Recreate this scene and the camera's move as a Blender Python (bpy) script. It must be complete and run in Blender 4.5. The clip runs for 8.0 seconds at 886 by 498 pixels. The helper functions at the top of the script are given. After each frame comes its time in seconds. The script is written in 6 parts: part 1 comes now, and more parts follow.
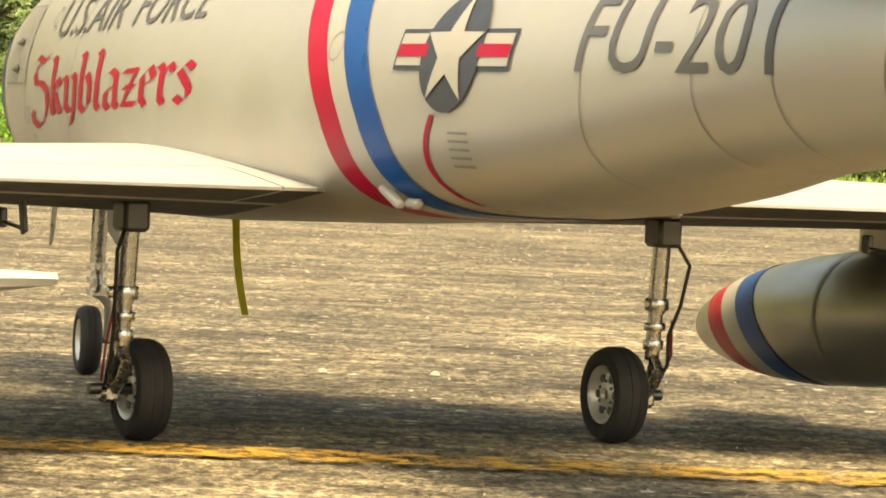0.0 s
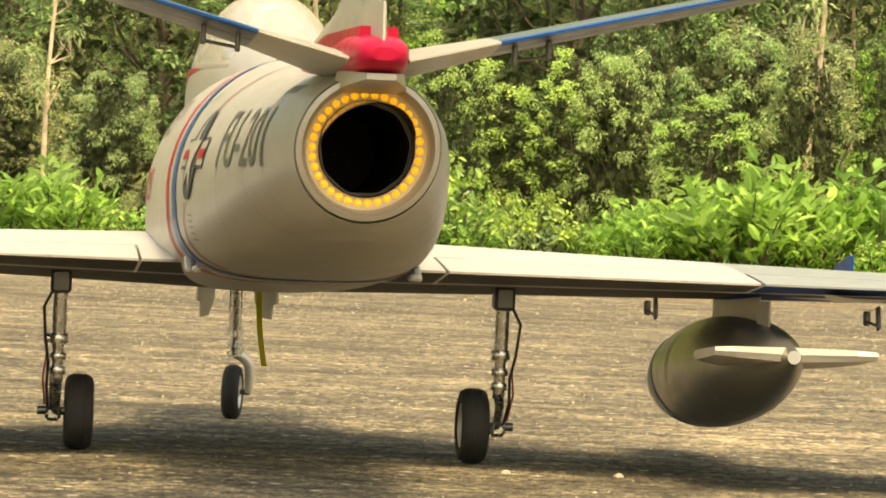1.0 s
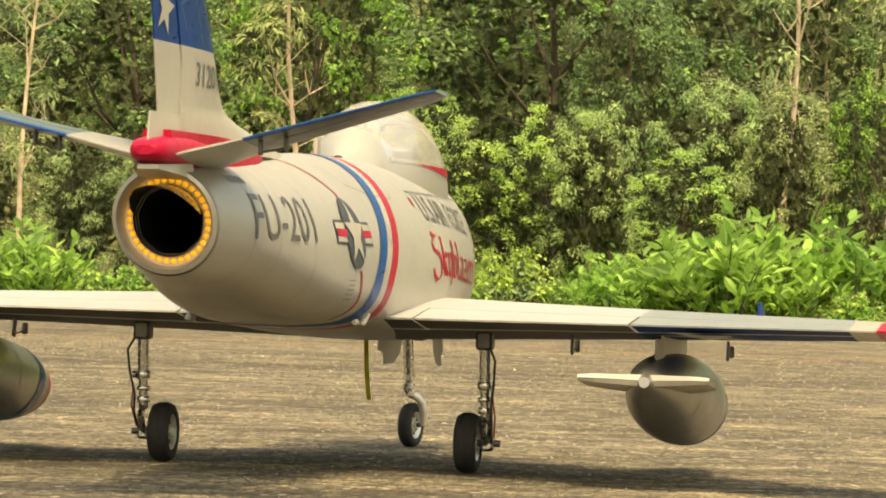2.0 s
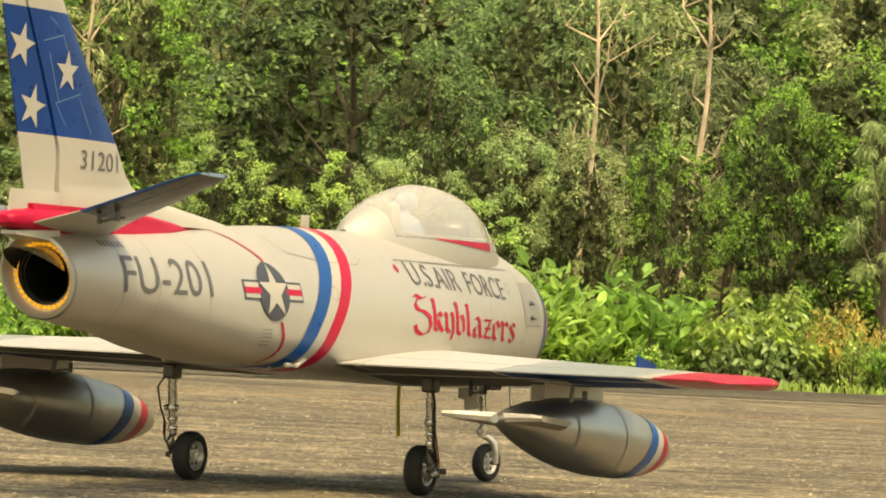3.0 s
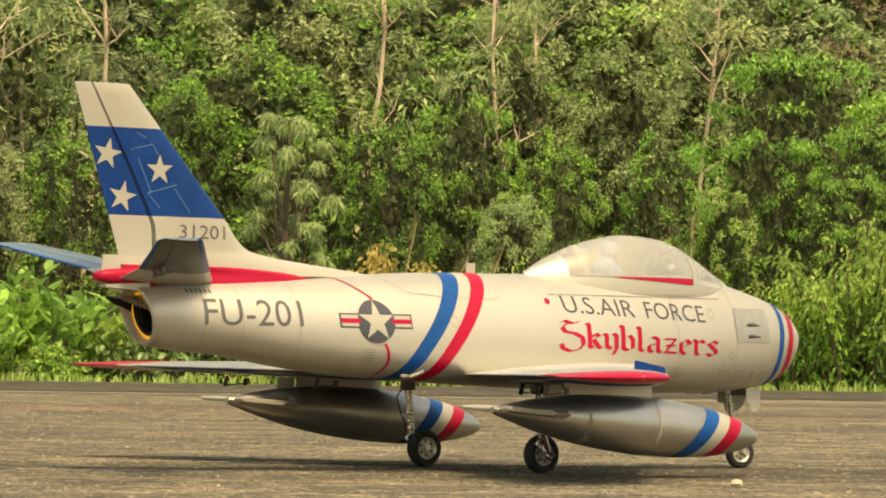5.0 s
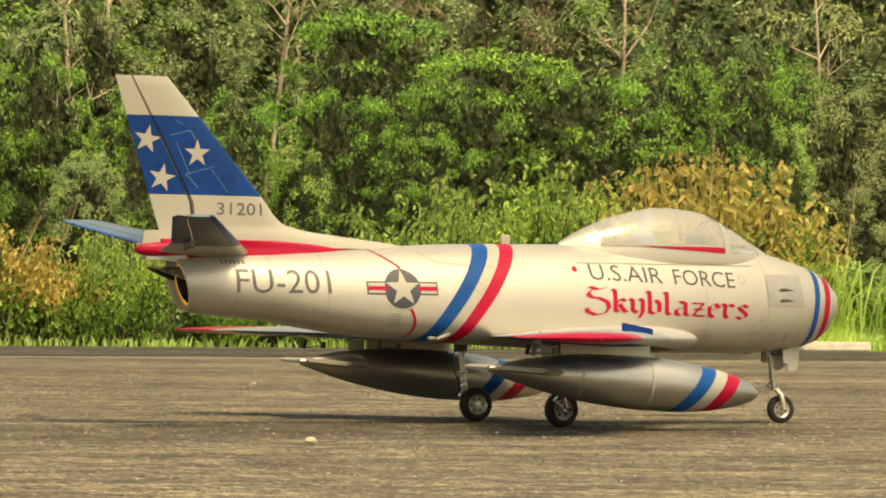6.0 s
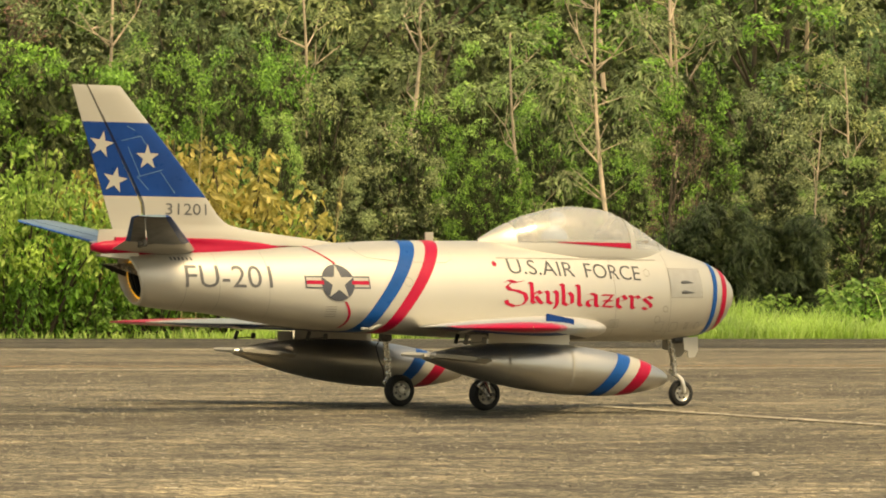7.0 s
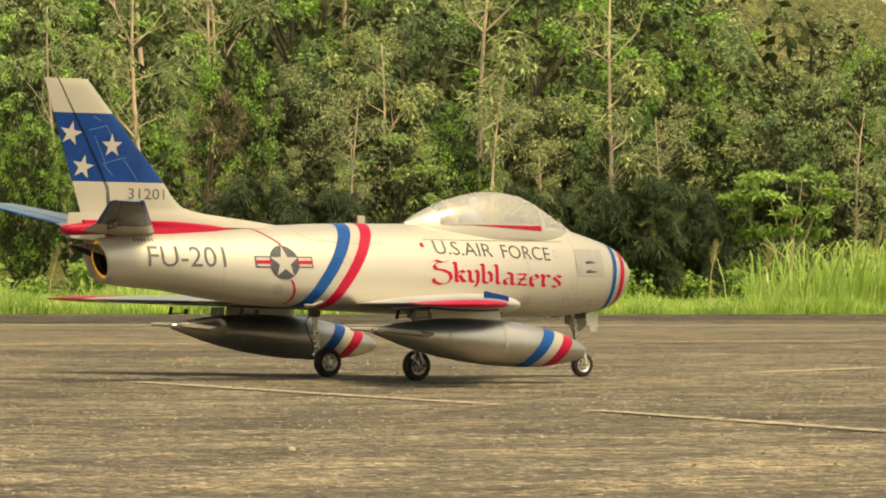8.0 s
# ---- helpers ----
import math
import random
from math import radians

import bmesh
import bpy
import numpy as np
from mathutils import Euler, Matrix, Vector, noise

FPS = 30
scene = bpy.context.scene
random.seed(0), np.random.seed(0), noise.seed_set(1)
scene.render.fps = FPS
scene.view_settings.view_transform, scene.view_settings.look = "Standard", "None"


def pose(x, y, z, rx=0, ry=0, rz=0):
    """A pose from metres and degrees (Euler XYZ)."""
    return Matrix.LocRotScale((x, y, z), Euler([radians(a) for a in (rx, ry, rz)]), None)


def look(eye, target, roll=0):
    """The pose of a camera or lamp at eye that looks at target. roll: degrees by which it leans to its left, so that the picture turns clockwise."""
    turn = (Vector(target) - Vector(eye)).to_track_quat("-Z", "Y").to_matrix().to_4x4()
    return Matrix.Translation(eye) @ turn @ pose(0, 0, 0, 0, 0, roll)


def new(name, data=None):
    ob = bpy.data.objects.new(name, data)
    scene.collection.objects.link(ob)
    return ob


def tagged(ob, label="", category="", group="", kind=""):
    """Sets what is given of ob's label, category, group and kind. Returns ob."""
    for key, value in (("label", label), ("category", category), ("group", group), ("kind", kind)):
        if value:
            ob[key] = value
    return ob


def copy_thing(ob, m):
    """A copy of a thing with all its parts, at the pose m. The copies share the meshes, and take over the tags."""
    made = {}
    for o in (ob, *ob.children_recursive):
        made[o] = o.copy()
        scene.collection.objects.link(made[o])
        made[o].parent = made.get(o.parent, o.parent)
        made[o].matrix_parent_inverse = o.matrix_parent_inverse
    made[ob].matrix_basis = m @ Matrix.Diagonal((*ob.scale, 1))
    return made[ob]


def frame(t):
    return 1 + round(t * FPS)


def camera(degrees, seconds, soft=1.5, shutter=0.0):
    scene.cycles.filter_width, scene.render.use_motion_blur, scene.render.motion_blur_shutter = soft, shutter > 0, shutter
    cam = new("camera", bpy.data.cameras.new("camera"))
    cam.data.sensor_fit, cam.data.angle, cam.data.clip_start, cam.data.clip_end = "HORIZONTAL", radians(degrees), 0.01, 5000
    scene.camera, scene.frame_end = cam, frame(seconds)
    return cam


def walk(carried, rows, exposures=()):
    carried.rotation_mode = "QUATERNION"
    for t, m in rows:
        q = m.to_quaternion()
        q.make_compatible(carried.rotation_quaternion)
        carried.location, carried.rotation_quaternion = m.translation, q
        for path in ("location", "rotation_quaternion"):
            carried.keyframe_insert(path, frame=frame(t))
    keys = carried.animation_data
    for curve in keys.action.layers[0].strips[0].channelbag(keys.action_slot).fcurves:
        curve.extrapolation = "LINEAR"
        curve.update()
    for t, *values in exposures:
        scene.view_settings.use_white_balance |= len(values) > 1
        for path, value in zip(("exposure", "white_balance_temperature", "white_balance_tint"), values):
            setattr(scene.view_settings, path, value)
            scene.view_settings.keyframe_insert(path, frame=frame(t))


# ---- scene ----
# ---- the camera stands on the runway, low, and pans after the taxiing model jet ----
EYE = (0.0, 0.0, 0.303)
# seconds, pan (left is positive), tilt upwards, roll
PAN = [(0.0, 0.00, -1.76, 2.48), (0.5, 2.13, -0.91, 2.42), (1.0, 2.79, -0.37, 2.44), (1.2, 3.05, -0.08, 2.43),
       (2.3, 2.16, 0.72, 1.62), (2.5, 1.63, 0.88, 2.14), (3.0, -0.54, 1.31, 2.74), (3.5, -2.26, 1.60, 2.66),
       (4.0, -4.68, 1.79, 2.33), (4.2, -5.62, 1.75, 1.69), (5.3, -11.33, 1.47, 1.08), (5.5, -12.78, 1.44, 1.11),
       (6.0, -15.77, 0.97, 0.64), (6.5, -19.32, 0.93, 0.53), (7.0, -23.37, 0.86, 0.35), (7.3, -25.67, 0.87, 0.38), (7.5, -26.90, 0.85, 0.38),
       (8.0, -30.25, 0.54, 0.41)]
# seconds, place on the runway and heading of the jet
TAXI = [(0.0, 3.629, 0.009, 24.73), (0.5, 4.191, 0.250, 17.89), (1.0, 4.763, 0.422, 9.64), (1.2, 4.989, 0.469, 6.32),
        (2.3, 6.470, 0.477, -12.74), (2.5, 6.705, 0.424, -16.31), (3.0, 7.363, 0.222, -25.49), (3.5, 8.038, -0.084, -34.62),
        (4.0, 8.645, -0.501, -44.57), (4.2, 8.886, -0.694, -48.64), (5.3, 9.853, -2.027, -68.16), (5.5, 9.997, -2.307, -71.10),
        (6.0, 10.234, -3.018, -78.49), (6.5, 10.424, -3.751, -82.07), (7.0, 10.542, -4.458, -82.84),
        (7.5, 10.663, -5.190, -83.45), (8.0, 10.822, -5.953, -84.30)]


def aim(pan, tilt):
    a, b = radians(pan), radians(tilt)
    return (EYE[0] + 10 * math.cos(b) * math.cos(a), EYE[1] + 10 * math.cos(b) * math.sin(a), EYE[2] + 10 * math.sin(b))


cam = camera(13.12, 8.0, soft=1.9)
walk(cam, [(t, look(EYE, aim(p, e), r)) for t, p, e, r in PAN],
     exposures=[(0.0, 1.80, 12100, 2), (0.5, 1.60, 12100, 2), (1.2, 1.62, 12100, 2), (2.3, 1.36, 12100, 2), (4.2, 1.27, 12100, 2), (5.3, 1.01, 12100, 2), (7.0, 0.92, 12100, 2), (8.0, 0.93, 12100, 2)])

# ---- light: bright hazy sky, veiled sun high behind the camera ----
SUN_EL, SUN_AZ = 64.0, 195.0
world = bpy.data.worlds.new("sky")
scene.world = world
world.use_nodes = True
wn = world.node_tree
sky = wn.nodes.new("ShaderNodeTexSky")
sky.sky_type, sky.sun_disc = "NISHITA", False
sky.sun_elevation, sky.sun_rotation = radians(SUN_EL), radians(90 - SUN_AZ)
sky.air_density, sky.dust_density, sky.ozone_density = 1.0, 4.0, 1.0
wn.links.new(sky.outputs[0], wn.nodes["Background"].inputs[0])
wn.nodes["Background"].inputs[1].default_value = 0.15
sun = new("sun", bpy.data.lights.new("sun", "SUN"))
sun.data.energy, sun.data.angle, sun.data.color = 1.3, radians(14), (1.0, 0.95, 0.86)
_a, _e = radians(SUN_AZ), radians(SUN_EL)
sun.matrix_world = look((20 * math.cos(_e) * math.cos(_a), 20 * math.cos(_e) * math.sin(_a), 20 * math.sin(_e)), (0, 0, 0))


# ---- materials ----
def nodes_of(name):
    m = bpy.data.materials.new(name)
    m.use_nodes = True
    t = m.node_tree
    return m, t, t.nodes["Principled BSDF"]


def add_node(t, kind, **values):
    n = t.nodes.new(kind)
    for k, v in values.items():
        n.inputs[k.replace("_", " ")].default_value = v
    return n


def ramp(t, fac, stops):
    r = t.nodes.new("ShaderNodeValToRGB")
    while len(r.color_ramp.elements) < len(stops):
        r.color_ramp.elements.new(0.5)
    for e, (p, c) in zip(r.color_ramp.elements, stops):
        e.position, e.color = p, (*c, 1)
    t.links.new(fac, r.inputs[0])
    return r.outputs[0]


def coords(t, scale=(1, 1, 1), which="Object"):
    tc = t.nodes.new("ShaderNodeTexCoord")
    mp = t.nodes.new("ShaderNodeMapping")
    mp.inputs["Scale"].default_value = scale
    t.links.new(tc.outputs[which], mp.inputs[0])
    return mp.outputs[0]


def noise_of(t, vec, scale, detail=4.0, rough=0.6):
    n = add_node(t, "ShaderNodeTexNoise", Scale=scale, Detail=detail, Roughness=rough)
    t.links.new(vec, n.inputs["Vector"])
    return n.outputs["Fac"]


def mixed(t, kind, fac, a, b):
    n = t.nodes.new("ShaderNodeMix")
    n.data_type, n.blend_type = "RGBA", kind
    for sock, v in ((n.inputs[0], fac), (n.inputs[6], a), (n.inputs[7], b)):
        if isinstance(v, bpy.types.NodeSocket):
            t.links.new(v, sock)
        else:
            sock.default_value = v if not isinstance(v, tuple) or len(v) == 4 else (*v, 1)
    return n.outputs[2]


def bump(t, p, height, strength, dist):
    b = add_node(t, "ShaderNodeBump", Strength=strength, Distance=dist)
    t.links.new(height, b.inputs["Height"])
    t.links.new(b.outputs[0], p.inputs["Normal"])


def paint(name, colour, rough, metal=0.0, vary=0.12, scale=9.0, coat=0.0, relief=0.0):
    """Paint, metal, rubber or plastic with faint dirt and uneven gloss."""
    m, t, p = nodes_of(name)
    v = coords(t)
    n = noise_of(t, v, scale, 5.0)
    dark = tuple(c * (1 - vary) for c in colour)
    light = tuple(min(1, c * (1 + vary)) for c in colour)
    t.links.new(ramp(t, n, [(0.3, dark), (0.7, light)]), p.inputs["Base Color"])
    r = ramp(t, noise_of(t, v, scale * 4, 3.0), [(0.3, (max(0.03, rough - 0.06),) * 3), (0.7, (min(1, rough + 0.08),) * 3)])
    t.links.new(r, p.inputs["Roughness"])
    p.inputs["Metallic"].default_value, p.inputs["Coat Weight"].default_value = metal, coat
    if relief:
        bump(t, p, noise_of(t, v, scale * 30, 3.0), relief, 0.001)
    return m


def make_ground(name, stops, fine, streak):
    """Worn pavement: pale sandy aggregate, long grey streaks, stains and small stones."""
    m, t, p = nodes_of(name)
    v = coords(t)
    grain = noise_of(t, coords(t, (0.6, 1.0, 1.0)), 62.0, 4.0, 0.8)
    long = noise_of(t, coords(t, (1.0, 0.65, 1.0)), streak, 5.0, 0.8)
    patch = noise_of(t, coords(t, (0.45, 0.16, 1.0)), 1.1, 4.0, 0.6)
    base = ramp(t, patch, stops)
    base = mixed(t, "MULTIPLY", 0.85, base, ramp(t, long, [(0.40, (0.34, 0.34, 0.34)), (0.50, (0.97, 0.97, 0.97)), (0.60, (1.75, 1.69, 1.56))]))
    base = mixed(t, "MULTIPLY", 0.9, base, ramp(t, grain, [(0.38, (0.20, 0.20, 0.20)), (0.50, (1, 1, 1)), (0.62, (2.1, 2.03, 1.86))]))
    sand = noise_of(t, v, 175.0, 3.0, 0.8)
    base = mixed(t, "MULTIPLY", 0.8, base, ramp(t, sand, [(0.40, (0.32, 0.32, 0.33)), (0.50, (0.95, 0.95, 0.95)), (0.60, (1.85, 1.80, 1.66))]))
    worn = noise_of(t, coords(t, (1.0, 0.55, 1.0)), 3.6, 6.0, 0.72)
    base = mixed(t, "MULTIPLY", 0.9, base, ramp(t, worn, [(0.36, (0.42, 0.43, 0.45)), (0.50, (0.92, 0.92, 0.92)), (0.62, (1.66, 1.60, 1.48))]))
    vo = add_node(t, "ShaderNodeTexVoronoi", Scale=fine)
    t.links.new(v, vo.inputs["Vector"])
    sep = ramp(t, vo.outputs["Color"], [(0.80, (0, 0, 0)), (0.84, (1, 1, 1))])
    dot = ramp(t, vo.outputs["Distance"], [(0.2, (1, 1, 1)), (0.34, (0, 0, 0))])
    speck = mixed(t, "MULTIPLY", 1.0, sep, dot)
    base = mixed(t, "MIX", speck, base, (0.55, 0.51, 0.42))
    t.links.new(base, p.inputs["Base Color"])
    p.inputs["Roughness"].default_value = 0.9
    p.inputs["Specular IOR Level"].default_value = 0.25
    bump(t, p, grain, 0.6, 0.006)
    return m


def foliage(name, deep, mid, light, through_light=0.45):
    """Leaves: varied from leaf to leaf and from plant to plant, letting some light through."""
    m, t, p = nodes_of(name)
    deep, mid, light = [(min(0.85, r * 1.06), min(0.85, g * 1.15), b * 1.9 + 0.012) for r, g, b in (deep, mid, light)]
    deep = tuple(0.62 * a + 0.38 * b for a, b in zip(deep, mid))
    light = tuple(0.76 * a + 0.24 * b for a, b in zip(light, mid))
    g = t.nodes.new("ShaderNodeNewGeometry")
    o = t.nodes.new("ShaderNodeObjectInfo")
    col = ramp(t, g.outputs["Random Per Island"], [(0.0, deep), (0.45, mid), (0.95, light)])
    tint = ramp(t, o.outputs["Random"], [(0.0, (0.78, 0.84, 0.80)), (0.35, (1.0, 1.0, 0.9)), (0.7, (0.86, 1.0, 0.85)), (1.0, (1.15, 1.15, 0.95))])
    big = ramp(t, noise_of(t, coords(t), 1.3, 3.0), [(0.3, (0.7, 0.72, 0.7)), (0.7, (1.2, 1.15, 1.05))])
    col = mixed(t, "MULTIPLY", 1.0, mixed(t, "MULTIPLY", 1.0, col, tint), big)
    t.links.new(col, p.inputs["Base Color"])
    p.inputs["Roughness"].default_value = 0.55
    p.inputs["Specular IOR Level"].default_value = 0.3
    tr = t.nodes.new("ShaderNodeBsdfTranslucent")
    t.links.new(col, tr.inputs[0])
    mx = t.nodes.new("ShaderNodeMixShader")
    mx.inputs[0].default_value = through_light
    t.links.new(p.outputs[0], mx.inputs[1])
    t.links.new(tr.outputs[0], mx.inputs[2])
    t.links.new(mx.outputs[0], t.nodes["Material Output"].inputs[0])
    return m


SILVER = paint("silver_paint", (0.45, 0.43, 0.387), 0.45, 0.54, 0.03, 5.0, 0.05)
WINGMETAL = paint("bare_wing_metal", (0.55, 0.54, 0.52), 0.60, 0.85, 0.04, 6.0)
TANKSILVER = paint("tank_silver", (0.39, 0.38, 0.36), 0.36, 0.88, 0.05, 6.0, 0.1)
# Wing silver turned near black: the shade beneath is painted into the colour.
SHADESILVER = paint("shade_painted_underside", (0.085, 0.082, 0.078), 0.60, 0.2, 0.15, 12.0)
WHITE = paint("white_paint", (0.350, 0.334, 0.295), 0.40, 0.0, 0.03, 8.0, 0.1)
RED = paint("red_paint", (0.36, 0.004, 0.034), 0.36, 0.0, 0.10, 12.0, 0.0)
BLUE = paint("blue_paint", (0.002, 0.036, 0.17), 0.32, 0.0, 0.15, 12.0, 0.08)
BLUEMATT = paint("flat_blue_underside", (0.006, 0.035, 0.16), 0.6, 0.0, 0.2, 12.0)
for under in (SHADESILVER, BLUEMATT):
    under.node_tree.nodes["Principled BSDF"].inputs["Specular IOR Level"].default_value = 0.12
BANDBLUE = paint("bright_blue_paint", (0.001, 0.062, 0.24), 0.32, 0.0, 0.15, 12.0, 0.05)
NAVY = paint("grey_navy_ink", (0.035, 0.040, 0.055), 0.45, 0.0, 0.15, 15.0)
LETTER = paint("lettering_black", (0.080, 0.080, 0.085), 0.4, 0.0, 0.2, 25.0)
LINE = paint("panel_line", (0.26, 0.25, 0.225), 0.5, 0.5, 0.2, 20.0)
# Glossy blue tops: the reflected sky is painted into these two pale colours.
WINGTOP = paint("sky_sheen_blue", (0.36, 0.39, 0.39), 0.40, 0.6, 0.06, 8.0)
TAILTOP = paint("sky_sheen_tail_blue", (0.15, 0.22, 0.27), 0.34, 0.5, 0.08, 8.0, 0.4)
TAILUNDER = paint("bare_tail_underside", (0.12, 0.117, 0.112), 0.36, 0.8, 0.2, 10.0)
PALELINE = paint("pale_blue_line", (0.10, 0.22, 0.34), 0.5, 0.0, 0.1, 20.0)
GUNMETAL = paint("dull_gun_panel", (0.38, 0.365, 0.335), 0.45, 0.6, 0.08, 30.0)
RUBBER = paint("tyre_rubber", (0.014, 0.014, 0.014), 0.75, 0.0, 0.3, 20.0, 0, 0.4)
ALLOY = paint("wheel_alloy", (0.62, 0.60, 0.55), 0.38, 0.6, 0.12, 30.0)
STEEL = paint("polished_steel", (0.58, 0.57, 0.55), 0.25, 1.0, 0.08, 25.0)
DARKSTEEL = paint("dark_steel", (0.12, 0.12, 0.12), 0.4, 0.8, 0.2, 25.0)
HOSE = paint("black_hose", (0.012, 0.012, 0.013), 0.5, 0.0, 0.2, 20.0)
REDHOSE = paint("red_wire", (0.25, 0.02, 0.02), 0.5, 0.0, 0.2, 20.0)
STRAP = paint("yellow_strap", (0.55, 0.50, 0.05), 0.7, 0.0, 0.15, 30.0)
SOOT = paint("sooty_tailpipe", (0.010, 0.010, 0.010), 0.6, 0.3, 0.4, 30.0)
CREAM = paint("cream_plastic", (0.62, 0.58, 0.46), 0.45, 0.0, 0.08, 20.0)
COCKPIT = paint("cockpit_lining", (0.27, 0.24, 0.21), 0.7, 0.0, 0.15, 12.0)
DOLLBLUE = paint("pale_blue_cloth", (0.15, 0.22, 0.32), 0.8, 0.0, 0.15, 40.0)
RED.node_tree.nodes["Principled BSDF"].inputs["Specular IOR Level"].default_value = 0.2
for glaze in (BLUE, BANDBLUE):
    glaze.node_tree.nodes["Principled BSDF"].inputs["Specular IOR Level"].default_value = 0.12
BARK = paint("grey_brown_bark", (0.085, 0.065, 0.046), 0.9, 0.0, 0.45, 6.0, 0, 0.6)
PALEBARK = paint("pale_pink_bark", (0.54, 0.42, 0.31), 0.85, 0.0, 0.32, 3.0, 0, 0.5)
STRAW = paint("dry_straw", (0.50, 0.42, 0.22), 0.85, 0.0, 0.2, 8.0)
CONCRETE = paint("pale_concrete", (0.58, 0.55, 0.47), 0.9, 0.0, 0.15, 12.0, 0, 0.5)
STONE = paint("pale_stone", (0.42, 0.38, 0.30), 0.9, 0.0, 0.25, 40.0, 0, 0.6)


def make_glow(name, colour, power):
    m, t, p = nodes_of(name)
    p.inputs["Base Color"].default_value = (*colour, 1)
    p.inputs["Emission Color"].default_value = (*colour, 1)
    p.inputs["Emission Strength"].default_value = power
    p.inputs["Roughness"].default_value = 0.3
    return m


AMBER = make_glow("amber_lamp", (0.95, 0.50, 0.06), 0.22)
GREENLAMP = make_glow("green_lamp", (0.05, 0.9, 0.12), 1.2)


def make_glass():
    m, t, p = nodes_of("clear_canopy")
    p.inputs["Base Color"].default_value = (0.97, 0.96, 0.93, 1)
    p.inputs["Roughness"].default_value = 0.04
    gl = t.nodes.new("ShaderNodeBsdfGlossy")
    gl.inputs["Roughness"].default_value = 0.10
    tr = t.nodes.new("ShaderNodeBsdfTransparent")
    tr.inputs[0].default_value = (0.90, 0.90, 0.88, 1)
    lw = t.nodes.new("ShaderNodeLayerWeight")
    lw.inputs[0].default_value = 0.35
    fr = t.nodes.new("ShaderNodeMapRange")
    fr.inputs[3].default_value, fr.inputs[4].default_value = 0.07, 0.50
    t.links.new(lw.outputs[1], fr.inputs[0])
    mx = t.nodes.new("ShaderNodeMixShader")
    t.links.new(fr.outputs[0], mx.inputs[0])
    t.links.new(tr.outputs[0], mx.inputs[1])
    t.links.new(gl.outputs[0], mx.inputs[2])
    # Pale diffuse layer stands in for sky glare washing over the glass.
    hz = t.nodes.new("ShaderNodeBsdfDiffuse")
    hz.inputs[0].default_value = (0.75, 0.73, 0.68, 1)
    m2 = t.nodes.new("ShaderNodeMixShader")
    m2.inputs[0].default_value = 0.27
    t.links.new(mx.outputs[0], m2.inputs[1])
    t.links.new(hz.outputs[0], m2.inputs[2])
    t.links.new(m2.outputs[0], t.nodes["Material Output"].inputs[0])
    return m


GLASS = make_glass()
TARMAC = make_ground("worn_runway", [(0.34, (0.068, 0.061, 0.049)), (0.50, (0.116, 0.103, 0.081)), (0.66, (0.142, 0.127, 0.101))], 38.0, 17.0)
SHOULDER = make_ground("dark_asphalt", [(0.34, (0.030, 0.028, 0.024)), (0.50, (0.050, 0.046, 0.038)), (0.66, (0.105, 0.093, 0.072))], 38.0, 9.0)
SOIL = make_ground("grassy_soil", [(0.25, (0.05, 0.06, 0.02)), (0.55, (0.08, 0.09, 0.03)), (0.8, (0.12, 0.12, 0.05))], 20.0, 3.0)
LEAF_DARK = foliage("dark_tree_leaves", (0.054, 0.080, 0.026), (0.150, 0.212, 0.060), (0.33, 0.45, 0.12))
LEAF_MID = foliage("green_tree_leaves", (0.062, 0.109, 0.021), (0.193, 0.337, 0.047), (0.410, 0.634, 0.093))
LEAF_OLIVE = foliage("olive_tree_leaves", (0.100, 0.112, 0.042), (0.285, 0.305, 0.100), (0.57, 0.58, 0.20))
LEAF_LIGHT = foliage("light_tree_leaves", (0.145, 0.195, 0.046), (0.385, 0.500, 0.105), (0.58, 0.69, 0.17))
LEAF_PINE = foliage("dark_needle_leaves", (0.025, 0.036, 0.013), (0.062, 0.086, 0.026), (0.13, 0.17, 0.045))
LEAF_BRIGHT = foliage("bright_bush_leaves", (0.10, 0.16, 0.035), (0.27, 0.40, 0.07), (0.50, 0.66, 0.12))
LEAF_YELLOW = foliage("yellow_green_leaves", (0.17, 0.24, 0.040), (0.35, 0.45, 0.070), (0.58, 0.66, 0.14))
LEAF_ORANGE = foliage("orange_new_leaves", (0.20, 0.22, 0.045), (0.58, 0.40, 0.085), (0.78, 0.56, 0.16))
LEAF_GREY = foliage("grey_green_leaves", (0.145, 0.185, 0.055), (0.325, 0.405, 0.120), (0.52, 0.60, 0.22))
LEAF_RUST = foliage("reddish_brown_leaves", (0.10, 0.06, 0.03), (0.22, 0.13, 0.07), (0.36, 0.22, 0.11))
BLADE = foliage("grass_blades", (0.21, 0.26, 0.045), (0.45, 0.55, 0.10), (0.70, 0.70, 0.22), 0.5)


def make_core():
    """Dense inner foliage, crown shade painted into its colour: leaf-sized light and dark spots with deep relief."""
    m, t, p = nodes_of("painted_shade_foliage")
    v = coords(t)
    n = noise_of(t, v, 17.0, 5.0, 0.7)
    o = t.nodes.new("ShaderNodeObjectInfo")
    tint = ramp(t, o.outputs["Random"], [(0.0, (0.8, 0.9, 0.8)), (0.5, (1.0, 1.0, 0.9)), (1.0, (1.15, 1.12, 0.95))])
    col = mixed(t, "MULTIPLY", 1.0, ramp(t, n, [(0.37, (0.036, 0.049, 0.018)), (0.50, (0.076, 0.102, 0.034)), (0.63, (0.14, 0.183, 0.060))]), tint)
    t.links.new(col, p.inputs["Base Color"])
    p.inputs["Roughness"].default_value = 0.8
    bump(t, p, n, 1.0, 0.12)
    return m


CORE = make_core()


